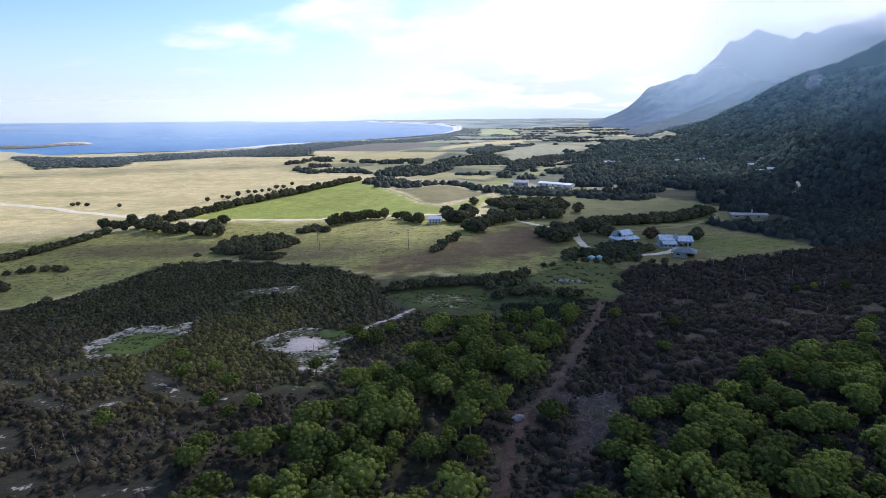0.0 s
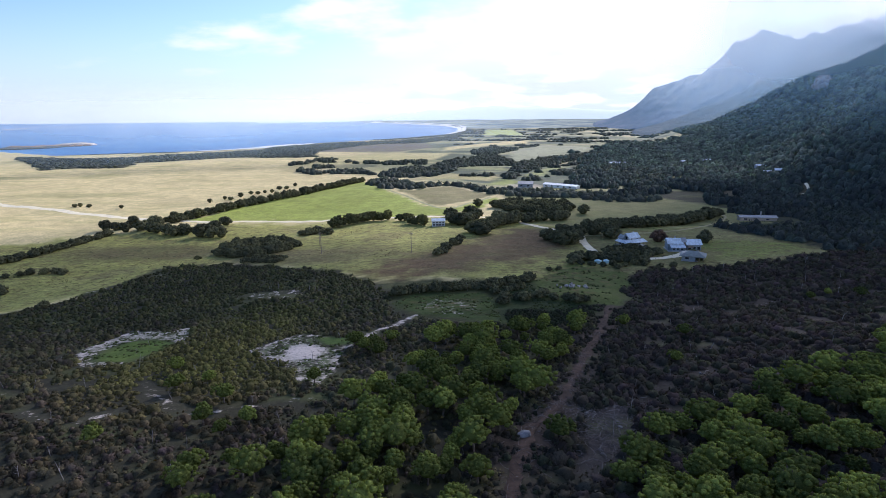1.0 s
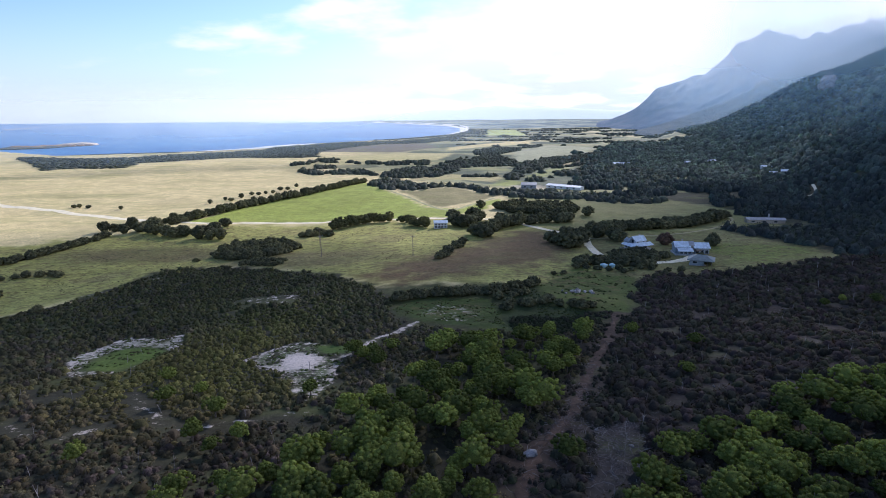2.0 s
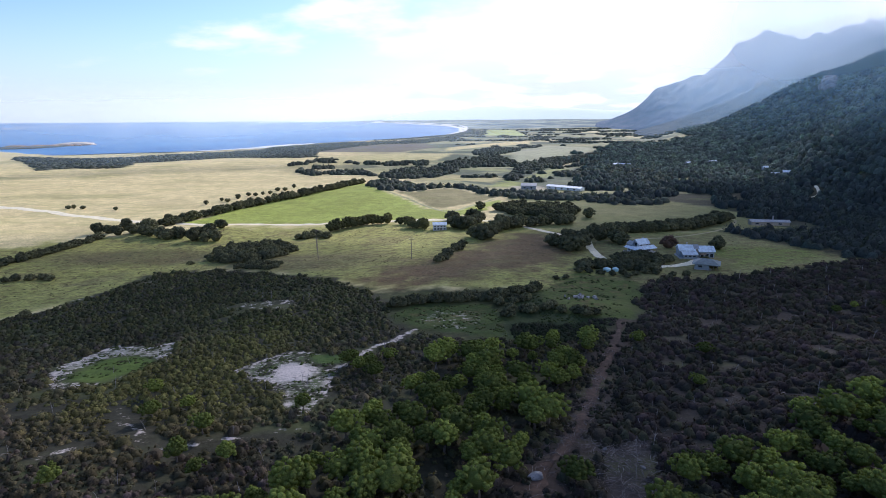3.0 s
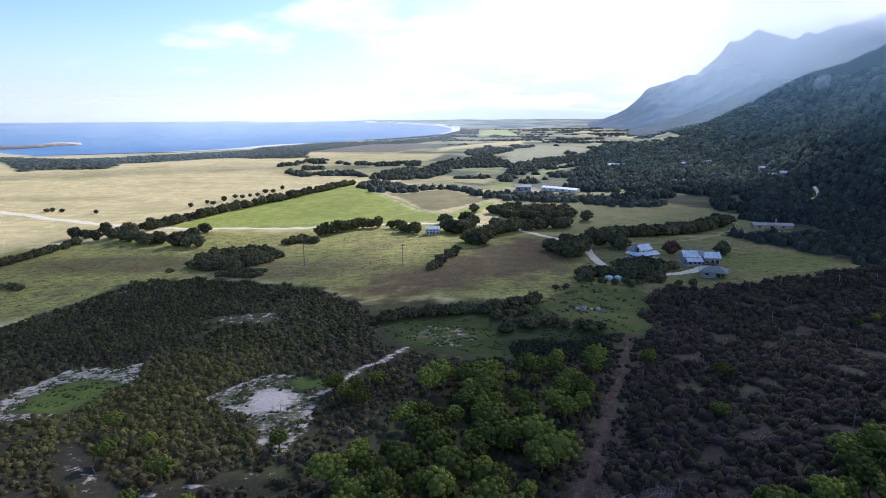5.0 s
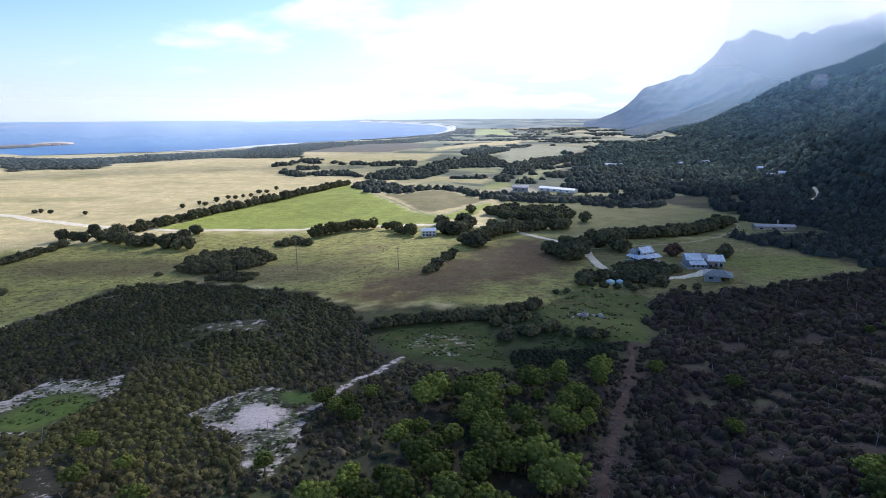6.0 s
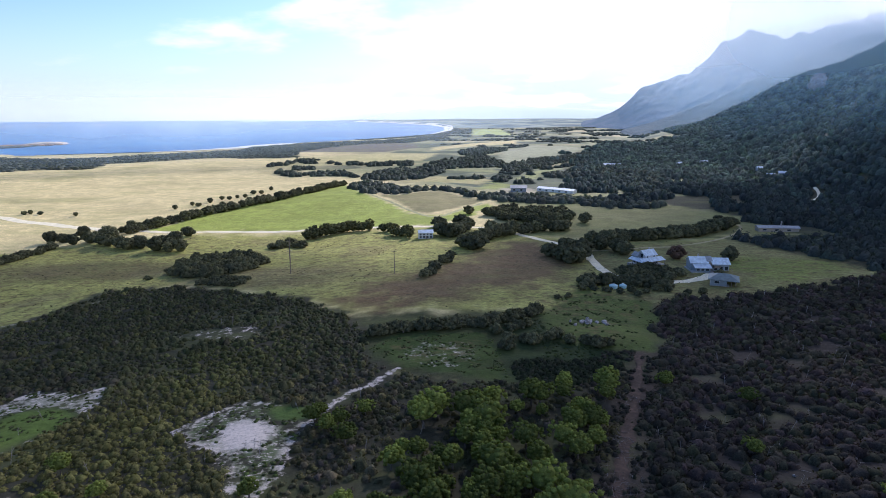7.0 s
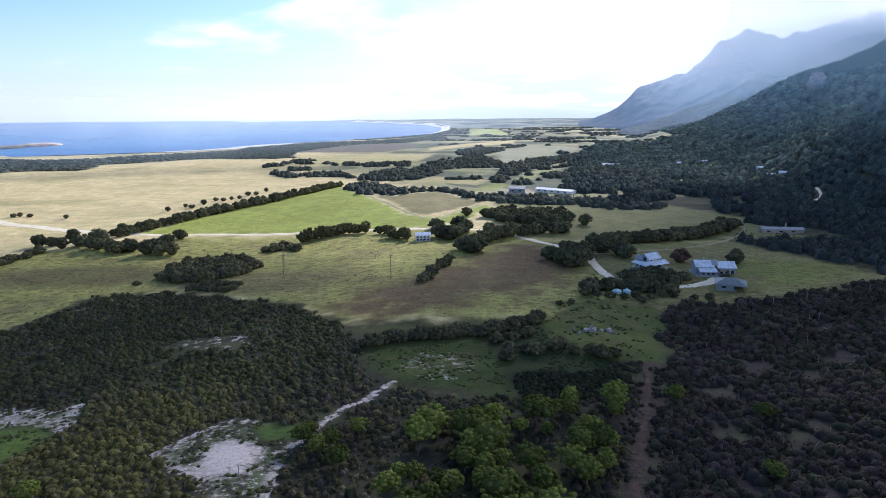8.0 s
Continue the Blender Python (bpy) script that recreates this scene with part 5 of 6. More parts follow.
WOOD_GAPS = (FARM_YARD, [(74, 548), (92, 552), (122, 512), (108, 476), (70, 500)], [(148, 436), (186, 416), (216, 492), (188, 496)], [(197, 412), (211, 416), (241, 496), (222, 487)], [(320, 483), (320, 450), (330, 463), (330, 494)], [(331, 558), (331, 516), (340, 524), (341, 569)])


def wooded(x, y):
    """Trees of the east: the wood at the foot and the slopes above it."""
    r = np.hypot(x, y)
    ok = (inside(x, y, WOOD_EAST) > np.where(y > 400, 3.0, 1.0) * (9 * waves(x, y, 90, 78) + 4 * waves(x, y, 30, 79))) | ((height(x, y) > -3) & (r > 330) & (y > 240))
    ok &= ~((y > 545) & (y < 1300) & (x < 0.36 * y + 20) & (waves(x * 0.6, y * 1.5, 80, 69) + 0.5 * waves(x, y, 36, 99) < 0.25 - inside(x, y, WOOD_EAST) / 80))
    for ring in WOOD_GAPS:
        ok &= inside(x, y, ring) < 2
    ok &= (glade(x, y) < 0.4) & (near_line(x, y, FOREST_PATH) > 4)
    return ok & (np.abs(np.degrees(np.arctan2(x, y))) < 47) & (near_line(x, y, LANE) > 4) & ~((x > 150) & (x < 200) & (y > 308) & (y < 348)) & (np.hypot(x - 580 - 0.6 * (y - 940), (y - 940) * 0.4) > 15)


lots = []
for r0, r1, gap in ((265, 560, 5.4), (560, 950, 7.0), (950, 1750, 10.5)):
    x, y = scatter(rng, 90, 1300, 200, 1700, gap, lambda x, y: (np.hypot(x, y) >= r0) & (np.hypot(x, y) < r1) & wooded(x, y))
    lots.append(np.stack([x, y, np.full(len(x), gap)], 1))
wx, wy, wg = np.concatenate(lots).T
n = len(wx)
patch = waves(wx, wy, 120, 75) + 0.5 * waves(wx, wy, 40, 76)
tints = blend(rng, n, (0.044, 0.062, 0.044), (0.076, 0.104, 0.062), (0.080, 0.092, 0.070), (0.030, 0.042, 0.034))
# lighter with distance and bluer: haze painted into the leaf tints, over random tone
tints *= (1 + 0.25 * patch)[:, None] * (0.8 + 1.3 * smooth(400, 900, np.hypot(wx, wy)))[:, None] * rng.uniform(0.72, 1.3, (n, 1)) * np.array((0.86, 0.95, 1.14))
tints, wide, tall = np.clip(tints, 0.01, 1), wg * rng.uniform(0.44, 0.72, n), rng.uniform(3.4, 6.6, n) * (1 + wg / 40)
foot = np.hypot(wx, wy) < 440
tall = np.where(foot, tall * 0.75, tall)
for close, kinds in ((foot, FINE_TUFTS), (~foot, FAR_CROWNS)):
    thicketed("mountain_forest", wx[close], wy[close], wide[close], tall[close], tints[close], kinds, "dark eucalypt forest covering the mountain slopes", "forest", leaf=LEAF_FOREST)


PLAIN_ROWS = (([(4, 630), (42, 630)], -0.3), ([(-174, 851), (-149, 824), (-133, 813)], 0.1), ([(120, 720), (190, 800), (260, 900)], -0.2), ([(-60, 760), (-15, 800), (10, 900)], 0.2), ([(60, 660), (110, 668)], 0.0))


def plain_wooded(x, y):
    ok = inside(x, y, BELT_WOOD) > 0
    open_ = waves(x * 0.5, y * 1.6, 90, 69) + 0.5 * waves(x, y, 40, 99)
    for ring in PLAIN_WOODS + SMALL_WOODS:
        ok |= (inside(x, y, ring) > 4 * waves(x, y, 40, 68)) & (open_ > -0.7)
    for line, loose in PLAIN_ROWS:
        ok |= (near_line(x, y, line) < 5) & (waves(x, y, 26, 100) > loose)
    for ring in WOOD_GAPS[:2]:
        ok &= inside(x, y, ring) < 0
    return ok


x1, y1 = scatter(rng, -230, 240, 430, 1120, 6.4, plain_wooded)
far = lambda x, y: (waves(x * 0.7, y * 1.9, 300, 41) + 0.6 * waves(x, y, 150, 42) > 0.3) & (inside(x, y, FAR_STRAW) < 0) & (inside(x, y, FAR_PALE) < 0) & (inside(x, y, FAR_GREEN) < 0) & (y > 1100) & (x > 0.12 * (y - 700) - 100) & (in_water(x, y) < 0.01) & (height(x, y) < 0)
x2, y2 = scatter(rng, -150, 700, 760, 2300, 17.0, far)
px, py = np.r_[x1, x2], np.r_[y1, y2]
n = len(px)
big = np.r_[np.full(len(x1), 1.0), np.full(len(x2), 1.9)]
tints = blend(rng, n, (0.066, 0.088, 0.062), (0.100, 0.122, 0.080), (0.080, 0.094, 0.072))
thicketed("plain_woods", px, py, big * rng.uniform(3.0, 5.2, n), rng.uniform(2.8, 5.6, n), tints, FAR_CROWNS, "scattered dark woods on the coastal plain", "woodland", leaf=LEAF_FOREST)


def coast_ground(x, y):
    near = land_edge(y) - x
    belt = ((near > -60) & (near < -30) & (y > 1480) & (y < 2300)) | (inside(x, y, COAST_BELT) > 7 * waves(x, y, 60, 102))
    return belt & (in_water(x, y) < 0.005) & (waves(x, y, 55, 70) > -0.8)


cx, cy = scatter(rng, -1300, 60, 740, 2300, 9.0, coast_ground)
n = len(cx)
tints = blend(rng, n, (0.080, 0.096, 0.068), (0.110, 0.122, 0.084), (0.066, 0.078, 0.060))
thicketed("coastal_scrub", cx, cy, rng.uniform(5, 8, n), rng.uniform(1.8, 3.6, n), tints, LOW_CROWNS, "wind-clipped dark scrub behind the beach", "scrub", leaf=LEAF_FOREST)

# tussocks and small bushes dotted over the pasture
tx, ty = scatter(rng, -260, 130, 190, 400, 2.8, lambda x, y: (inside(x, y, OLIVE_PASTURE) > 3) & (inside(x, y, BROWN_FIELD) < -6) & (waves(x, y, 34, 80) + 0.8 * waves(x, y, 12, 81) > 0.62))
n = len(tx)
thicketed("pasture_tussocks", tx, ty, rng.uniform(0.16, 0.50, n), rng.uniform(0.10, 0.34, n), blend(rng, n, (0.085, 0.085, 0.034), (0.115, 0.090, 0.046)), LOW_CROWNS, "dark tussocks and low bushes on pasture", "grass")
tx, ty = scatter(rng, 24, 66, 166, 222, 1.4, lambda x, y: ((inside(x, y, CLEARING_B) > 1) & (waves(x, y, 9, 82) > 0.35)) | ((inside(x, y, SHRUB_FIELD) > 0) & (waves(x, y, 7, 83) > -0.5)))
n = len(tx)
thicketed("clearing_tussocks", tx, ty, rng.uniform(0.3, 0.7, n), rng.uniform(0.15, 0.5, n), blend(rng, n, (0.050, 0.068, 0.022), (0.066, 0.092, 0.026)), TUFTS, "green tussocks and low shrubs on a clearing", "grass")

sx, sy = scatter(rng, 15, 70, 150, 215, 1.25, lambda x, y: (inside(x, y, DARK_SHRUBS) > 1.5 * waves(x, y, 9, 35)) & (near_line(x, y, TRACK) > 2.5))
n = len(sx)
thicketed("clearing_shrubs", sx, sy, rng.uniform(0.7, 1.3, n), rng.uniform(0.6, 1.5, n), blend(rng, n, (0.040, 0.058, 0.020), (0.030, 0.042, 0.020), (0.050, 0.050, 0.030)), TUFTS, "dense low dark green shrubs beside the clearing", "shrub")

# weeds over the bare sand
tx, ty = scatter(rng, -102, 14, 108, 185, 1.1, lambda x, y: ((inside(x, y, SAND_TWO) > 0.3) & (inside(x, y, SAND_CORE) < 0.8) | (inside(x, y, SAND_ONE) > 0.3) | (inside(x, y, CLEARING_A) > 0)) & (waves(x, y, 8, 85) + 0.8 * waves(x, y, 3.5, 86) > 0.25))
n = len(tx)
thicketed("sand_weeds", tx, ty, rng.uniform(0.25, 0.7, n), rng.uniform(0.12, 0.4, n), blend(rng, n, (0.07, 0.10, 0.026), (0.11, 0.15, 0.035), (0.09, 0.085, 0.04)), LOW_CROWNS, "low green weeds creeping over white sand", "weeds")

# low undergrowth and litter tufts along the firebreak
tx, ty = scatter(rng, -2, 52, 50, 168, 1.25, lambda x, y: (near_line(x, y, TRACK) > 1.0 + 0.8 * waves(x, y, 7, 104)) & (near_line(x, y, TRACK) < 8.5) & (inside(x, y, DEBRIS) < 1.5) & (waves(x, y, 9, 87) + 0.6 * waves(x, y, 4, 88) > -0.15))
n = len(tx)
thicketed("track_undergrowth", tx, ty, rng.uniform(0.4, 1.0, n), rng.uniform(0.25, 1.1, n), blend(rng, n, (0.050, 0.060, 0.030), (0.075, 0.060, 0.046), (0.040, 0.038, 0.030)), FINE_TUFTS, "low brown and green undergrowth beside the track", "undergrowth")


# ---- buildings ----
ROOF_PALE = roofing("pale_steel_roof", (0.62, 0.70, 0.76), 0.6, 0.0)
ROOF_DARK = roofing("dark_slate_steel_roof", (0.13, 0.175, 0.18), 0.55, 0.1)
ROOF_GREY = roofing("weathered_grey_roof", (0.30, 0.31, 0.32), 0.5, 0.3)
WALL_WHITE = plain("white_weatherboard", (0.55, 0.57, 0.58), 0.7, 0, 3.0, 0.08)
WALL_GREY = plain("blue_grey_cladding", (0.26, 0.30, 0.33), 0.7, 0, 3.0, 0.12)
WALL_TAN = plain("tan_render", (0.42, 0.36, 0.29), 0.8, 0, 3.0, 0.12)
TIMBER = plain("weathered_timber", (0.26, 0.21, 0.17), 0.85, 0, 4.0, 0.25)
CONCRETE = plain("grey_concrete", (0.38, 0.37, 0.35), 0.9, 0, 2.0, 0.15)
GLASS = plain("dark_window_glass", (0.03, 0.04, 0.05), 0.08, 0, 1.0, 0.1, 0.0, 0.6)
PLASTIC = plain("pale_film_cover", (0.80, 0.82, 0.82), 0.5, 0, 1.0, 0.08)
TANK_BLUE = plain("pale_blue_tank", (0.42, 0.62, 0.66), 0.5, 0, 2.0, 0.12)
GRANITE = rock_material("grey_granite", (0.20, 0.19, 0.18), (0.46, 0.44, 0.43))
ORANGE_ROCK = rock_material("orange_lichened_granite", (0.22, 0.12, 0.07), (0.55, 0.36, 0.22))


def gable(x0, x1, y0, y1, z, rise, over=0.5, thick=0.16, axis="x"):
    """A gable roof as one slab with thickness; the ridge runs along the axis."""
    bm = bmesh.new()
    x0, x1, y0, y1 = x0 - over, x1 + over, y0 - over, y1 + over
    if axis == "x":
        m = (y0 + y1) / 2
        lines = [((x0, y0, z), (x1, y0, z)), ((x0, m, z + rise), (x1, m, z + rise)), ((x0, y1, z), (x1, y1, z))]
    else:
        m = (x0 + x1) / 2
        lines = [((x0, y0, z), (x0, y1, z)), ((m, y0, z + rise), (m, y1, z + rise)), ((x1, y0, z), (x1, y1, z))]
    top = [[bm.verts.new((p[0], p[1], p[2] + thick)) for p in l] for l in lines]
    low = [[bm.verts.new(p) for p in l] for l in lines]
    for a, b in ((0, 1), (1, 2)):
        bm.faces.new((top[a][0], top[a][1], top[b][1], top[b][0]))
        bm.faces.new((low[a][0], low[b][0], low[b][1], low[a][1]))
        for k in (0, 1):
            bm.faces.new((top[a][k], top[b][k], low[b][k], low[a][k]))
    for a in (0, 2):
        bm.faces.new((top[a][0], top[a][1], low[a][1], low[a][0]))
    bmesh.ops.recalc_face_normals(bm, faces=bm.faces)
    return bm


def lean_to(x0, x1, y0, y1, z_front, z_back, thick=0.14):
    """A single-pitch roof slab, low at y0."""
    bm = bmesh.new()
    c = ((x0, y0, z_front), (x1, y0, z_front), (x1, y1, z_back), (x0, y1, z_back))
    a, b = [bm.verts.new(p) for p in c], [bm.verts.new((p[0], p[1], p[2] + thick)) for p in c]
    bm.faces.new(a[::-1]), bm.faces.new(b)
    for k in range(4):
        bm.faces.new((a[k], a[(k + 1) % 4], b[(k + 1) % 4], b[k]))
    return bm


def hip(x0, x1, y0, y1, z, rise, over=0.9, ridge=0.25, thick=0.16):
    bm = bmesh.new()
    x0, x1, y0, y1 = x0 - over, x1 + over, y0 - over, y1 + over
    w, m = (x1 - x0) * (1 - ridge) / 2, (y0 + y1) / 2
    base = [bm.verts.new(p) for p in ((x0, y0, z), (x1, y0, z), (x1, y1, z), (x0, y1, z))]
    eave = [bm.verts.new((*v.co[:2], z + thick)) for v in base]
    r0, r1 = bm.verts.new((x0 + w, m, z + rise)), bm.verts.new((x1 - w, m, z + rise))
    bm.faces.new(base[::-1])
    for k in range(4):
        bm.faces.new((base[k], base[(k + 1) % 4], eave[(k + 1) % 4], eave[k]))
    bm.faces.new((eave[0], eave[1], r1, r0)), bm.faces.new((eave[2], eave[3], r0, r1))
    bm.faces.new((eave[1], eave[2], r1)), bm.faces.new((eave[3], eave[0], r0))
    return bm


def walled(x0, x1, y0, y1, z0, z1, gable_rise=0.0, axis="x"):
    """Outer walls of a block, with gable ends where the roof rises."""
    bm = boxed((x0, x1, y0, y1, z0, z1))
    if gable_rise:
        for s in (0, 1):
            if axis == "x":
                x = (x0, x1)[s]
                p = ((x, y0, z1), (x, y1, z1), (x, (y0 + y1) / 2, z1 + gable_rise))
            else:
                y = (y0, y1)[s]
                p = ((x0, y, z1), (x1, y, z1), ((x0 + x1) / 2, y, z1 + gable_rise))
            bm.faces.new([bm.verts.new(q) for q in p])
    return bm


def window(parent, x, z, y, wide=1.4, tall=1.2, side="y", name="window"):
    """A framed pane standing 3 cm proud of a wall; it faces the camera's side (y) or the west (x)."""
    d = 0.06
    if side == "y":
        frame_ = boxed((x - wide / 2 - d, x + wide / 2 + d, y - 0.05, y, z - d, z), (x - wide / 2 - d, x + wide / 2 + d, y - 0.05, y, z + tall, z + tall + d),
                       (x - wide / 2 - d, x - wide / 2, y - 0.05, y, z, z + tall), (x + wide / 2, x + wide / 2 + d, y - 0.05, y, z, z + tall))
        pane = boxed((x - wide / 2, x + wide / 2, y - 0.03, y - 0.005, z, z + tall))
    else:
        frame_ = boxed((y - 0.05, y, x - wide / 2 - d, x + wide / 2 + d, z - d, z), (y - 0.05, y, x - wide / 2 - d, x + wide / 2 + d, z + tall, z + tall + d),
                       (y - 0.05, y, x - wide / 2 - d, x - wide / 2, z, z + tall), (y - 0.05, y, x + wide / 2, x + wide / 2 + d, z, z + tall))
        pane = boxed((y - 0.03, y - 0.005, x - wide / 2, x + wide / 2, z, z + tall))
    w = part(name, frame_, WALL_WHITE, parent)
    part("pane", pane, GLASS, w)


def post_row(parent, spots, z0, z1, r=0.07):
    for x, y in spots:
        part("post", boxed((x - r, x + r, y - r, y + r, z0, z1)), TIMBER, parent)


def set_down(x, y, turn, drop=0.0):
    return pose(x, y, ground_at(x, y) - drop, 0, 0, turn)


def side_roof(x_out, x_in, y0, y1, z_out, z_in, thick=0.14):
    """A single-pitch roof slab that falls sideways, low at x_out."""
    bm = bmesh.new()
    c = ((x_out, y0, z_out), (x_in, y0, z_in), (x_in, y1, z_in), (x_out, y1, z_out))
    a, b = [bm.verts.new(p) for p in c], [bm.verts.new((p[0], p[1], p[2] + thick)) for p in c]
    bm.faces.new(a), bm.faces.new(b[::-1])
    for k in range(4):
        bm.faces.new((a[k], b[k], b[(k + 1) % 4], a[(k + 1) % 4]))
    bmesh.ops.recalc_face_normals(bm, faces=bm.faces)
    return bm


def gabled_house():
    """The pale homestead: steep upper gable over wide verandah roofs."""
    h = thing("house", set_down(80.2, 259, 24) @ Matrix.Scale(0.80, 4), "white homestead with steep pale steel gables and verandah", "house")
    part("base", boxed((-7.2, 7.6, -5.6, 5.0, -1.5, 0.3)), CONCRETE, h)
    part("wall", walled(-4.8, 5.0, -3.2, 4.0, 0.3, 3.0), WALL_WHITE, h)
    part("wall", walled(-2.8, 4.2, -2.5, 2.9, 3.0, 4.7, 2.3, "x"), WALL_WHITE, h, "white upper storey with glazed gable end")
    part("roof", gable(-2.8, 4.2, -2.5, 2.9, 4.7, 2.4, 0.55, 0.16, "x"), ROOF_PALE, h)
    part("wall", walled(-5.0, -2.0, 0.6, 4.2, 3.0, 4.1, 1.7, "y"), WALL_GREY, h, "grey rear gable block")
    part("roof", gable(-5.0, -2.0, 0.6, 4.2, 4.1, 1.75, 0.4, 0.16, "y"), ROOF_GREY, h, "weathered grey rear gable roof")
    part("verandah_roof", lean_to(-7.0, 7.4, -5.8, -2.5, 2.45, 3.7), ROOF_PALE, h)
    part("verandah_roof", side_roof(-7.4, -4.6, -5.8, 4.4, 2.45, 3.5), ROOF_PALE, h)
    part("verandah_roof", side_roof(8.0, 4.2, -3.0, 4.4, 2.2, 3.9), ROOF_PALE, h)
    post_row(h, [(x, -5.5) for x in (-6.8, -4.5, -2.2, 0.1, 2.4, 4.7, 7.0)] + [(-7.1, y) for y in (-3.2, -0.8, 1.6, 4.0)], 0.3, 2.5)
    for x in (-3.6, -1.6, 2.4, 4.0):
        window(h, x, 0.6, -3.2, 1.5, 1.9)
    for y in (-1.8, 0.4, 2.6):
        window(h, y, 0.6, -4.8, 1.5, 1.9, "x")
    window(h, 0.2, 3.5, -2.8, 2.2, 1.9, "x")
    for x in (-1.4, 2.8):
        window(h, x, 3.8, -2.5, 0.9, 0.7)
    part("door", boxed((0.2, 1.15, -3.26, -3.2, 0.3, 2.4)), TIMBER, h)
    part("chimney", boxed((2.6, 3.2, 1.0, 1.6, 5.2, 7.7)), CONCRETE, h)
    part("step", boxed((0.0, 1.4, -6.1, -5.6, -0.2, 0.15)), CONCRETE, h)


def long_house():
    """The blue-grey house: two gabled blocks with a low wing in front."""
    h = thing("house", set_down(99.4, 247, -6) @ Matrix.Scale(0.82, 4), "blue-grey two-block house with pale steel roofs", "house")
    part("base", boxed((-8.8, 8.9, -6.0, 4.8, -1.5, 0.25)), CONCRETE, h)
    part("wall", walled(-8.2, -1.0, -2.6, 4.2, 0.25, 3.6, 2.2, "x"), WALL_GREY, h)
    part("roof", gable(-8.2, -1.0, -2.6, 4.2, 3.6, 2.3), ROOF_PALE, h)
    part("wall", walled(-1.0, 1.2, -1.8, 3.8, 0.25, 4.4, 1.6, "x"), WALL_TAN, h, "tan rendered link block")
    part("roof", gable(-1.0, 1.2, -1.8, 3.8, 4.4, 1.7, 0.25), ROOF_GREY, h)
    part("wall", walled(1.2, 8.4, -3.2, 3.8, 0.25, 3.4, 2.1, "x"), WALL_GREY, h)
    part("roof", gable(1.2, 8.4, -3.2, 3.8, 3.4, 2.2), ROOF_PALE, h)
    part("wing", boxed((-7.0, -0.4, -5.4, -2.6, 0.25, 2.1)), WALL_GREY, h)
    part("wing_roof", lean_to(-7.5, 0.1, -6.0, -2.6, 2.15, 3.2), ROOF_PALE, h)
    for x in (-5.8, -3.8, -1.8):
        window(h, x, 0.85, -5.4, 1.4, 1.0)
    for x in (2.6, 4.9, 7.2):
        window(h, x, 0.7, -3.2, 1.5, 1.7)
    part("balcony", boxed((1.3, 4.2, -4.4, -3.2, 2.0, 2.15), (1.3, 4.2, -4.4, -4.32, 2.15, 3.0), (1.3, 1.38, -4.32, -3.2, 2.15, 3.0)), TIMBER, h, "brown timber balcony")
    part("door", boxed((-0.3, 0.6, -1.86, -1.8, 0.25, 2.35)), TIMBER, h)
    part("deck", boxed((1.2, 9.6, -5.2, -3.2, 0.05, 0.28)), TIMBER, h)
    post_row(h, [(9.3, -5.0), (9.3, -3.4), (6.9, -5.0), (4.5, -5.0)], 0.28, 1.2, 0.05)
    part("chimney", boxed((-4.2, -3.6, 1.6, 2.2, 4.6, 6.9)), CONCRETE, h)


def open_shed():
    h = thing("shed", set_down(95.6, 226.8, -26) @ Matrix.Scale(0.90, 4), "open-sided garage with a dark hipped steel roof", "shed")
    part("base", boxed((-4.6, 4.6, -3.6, 3.6, -1.5, 0.12)), CONCRETE, h)
    part("roof", hip(-4.4, 4.4, -3.4, 3.4, 2.35, 1.9, 1.0, 0.3), ROOF_DARK, h)
    part("wall", boxed((-4.4, -4.25, -3.4, 3.4, 0.12, 2.45)), WALL_GREY, h)
    part("wall", boxed((-4.25, 4.4, 3.25, 3.4, 0.12, 2.45)), WALL_GREY, h)
    part("wall", boxed((-4.25, 1.2, -3.4, -3.25, 0.12, 2.45)), WALL_GREY, h)
    part("wall", boxed((4.25, 4.4, 0.4, 3.25, 0.12, 2.45)), WALL_GREY, h)
    post_row(h, [(4.3, -3.3), (4.3, -1.4), (2.8, -3.3)], 0.12, 2.5, 0.09)
    window(h, -2.2, 0.9, -3.4, 1.6, 0.9)


def cottage():
    h = thing("cottage", set_down(-10, 329, 4) @ Matrix.Scale(0.74, 4), "small white cottage with blue-grey windows among trees", "house")
    part("base", boxed((-5.2, 5.2, -3.6, 3.6, -1.2, 0.2)), CONCRETE, h)
    part("wall", walled(-5.0, 5.0, -3.4, 3.4, 0.2, 4.4, 1.5, "x"), WALL_WHITE, h)
    part("roof", gable(-5.0, 5.0, -3.4, 3.4, 4.4, 1.55), ROOF_PALE, h)
    for x in (-3.6, -1.2, 1.2, 3.6):
        window(h, x, 0.9, -3.4, 1.4, 1.3)
        window(h, x, 2.9, -3.4, 1.2, 1.0)
    part("door", boxed((-0.2, 0.7, -3.46, -3.4, 0.2, 2.3)), TIMBER, h)


def long_barn(x, y, turn, wide, deep, tall, roof, wall, name, label):
    h = thing(name, set_down(x, y, turn), label, "shed")
    part("wall", walled(-wide / 2, wide / 2, -deep / 2, deep / 2, -1, tall, tall * 0.45, "x"), wall, h)
    part("roof", gable(-wide / 2, wide / 2, -deep / 2, deep / 2, tall, tall * 0.47), roof, h)
    for k in range(max(2, int(wide / 6))):
        window(h, -wide / 2 + 3 + k * 6, tall * 0.35, -deep / 2, 1.8, tall * 0.4)
    return h


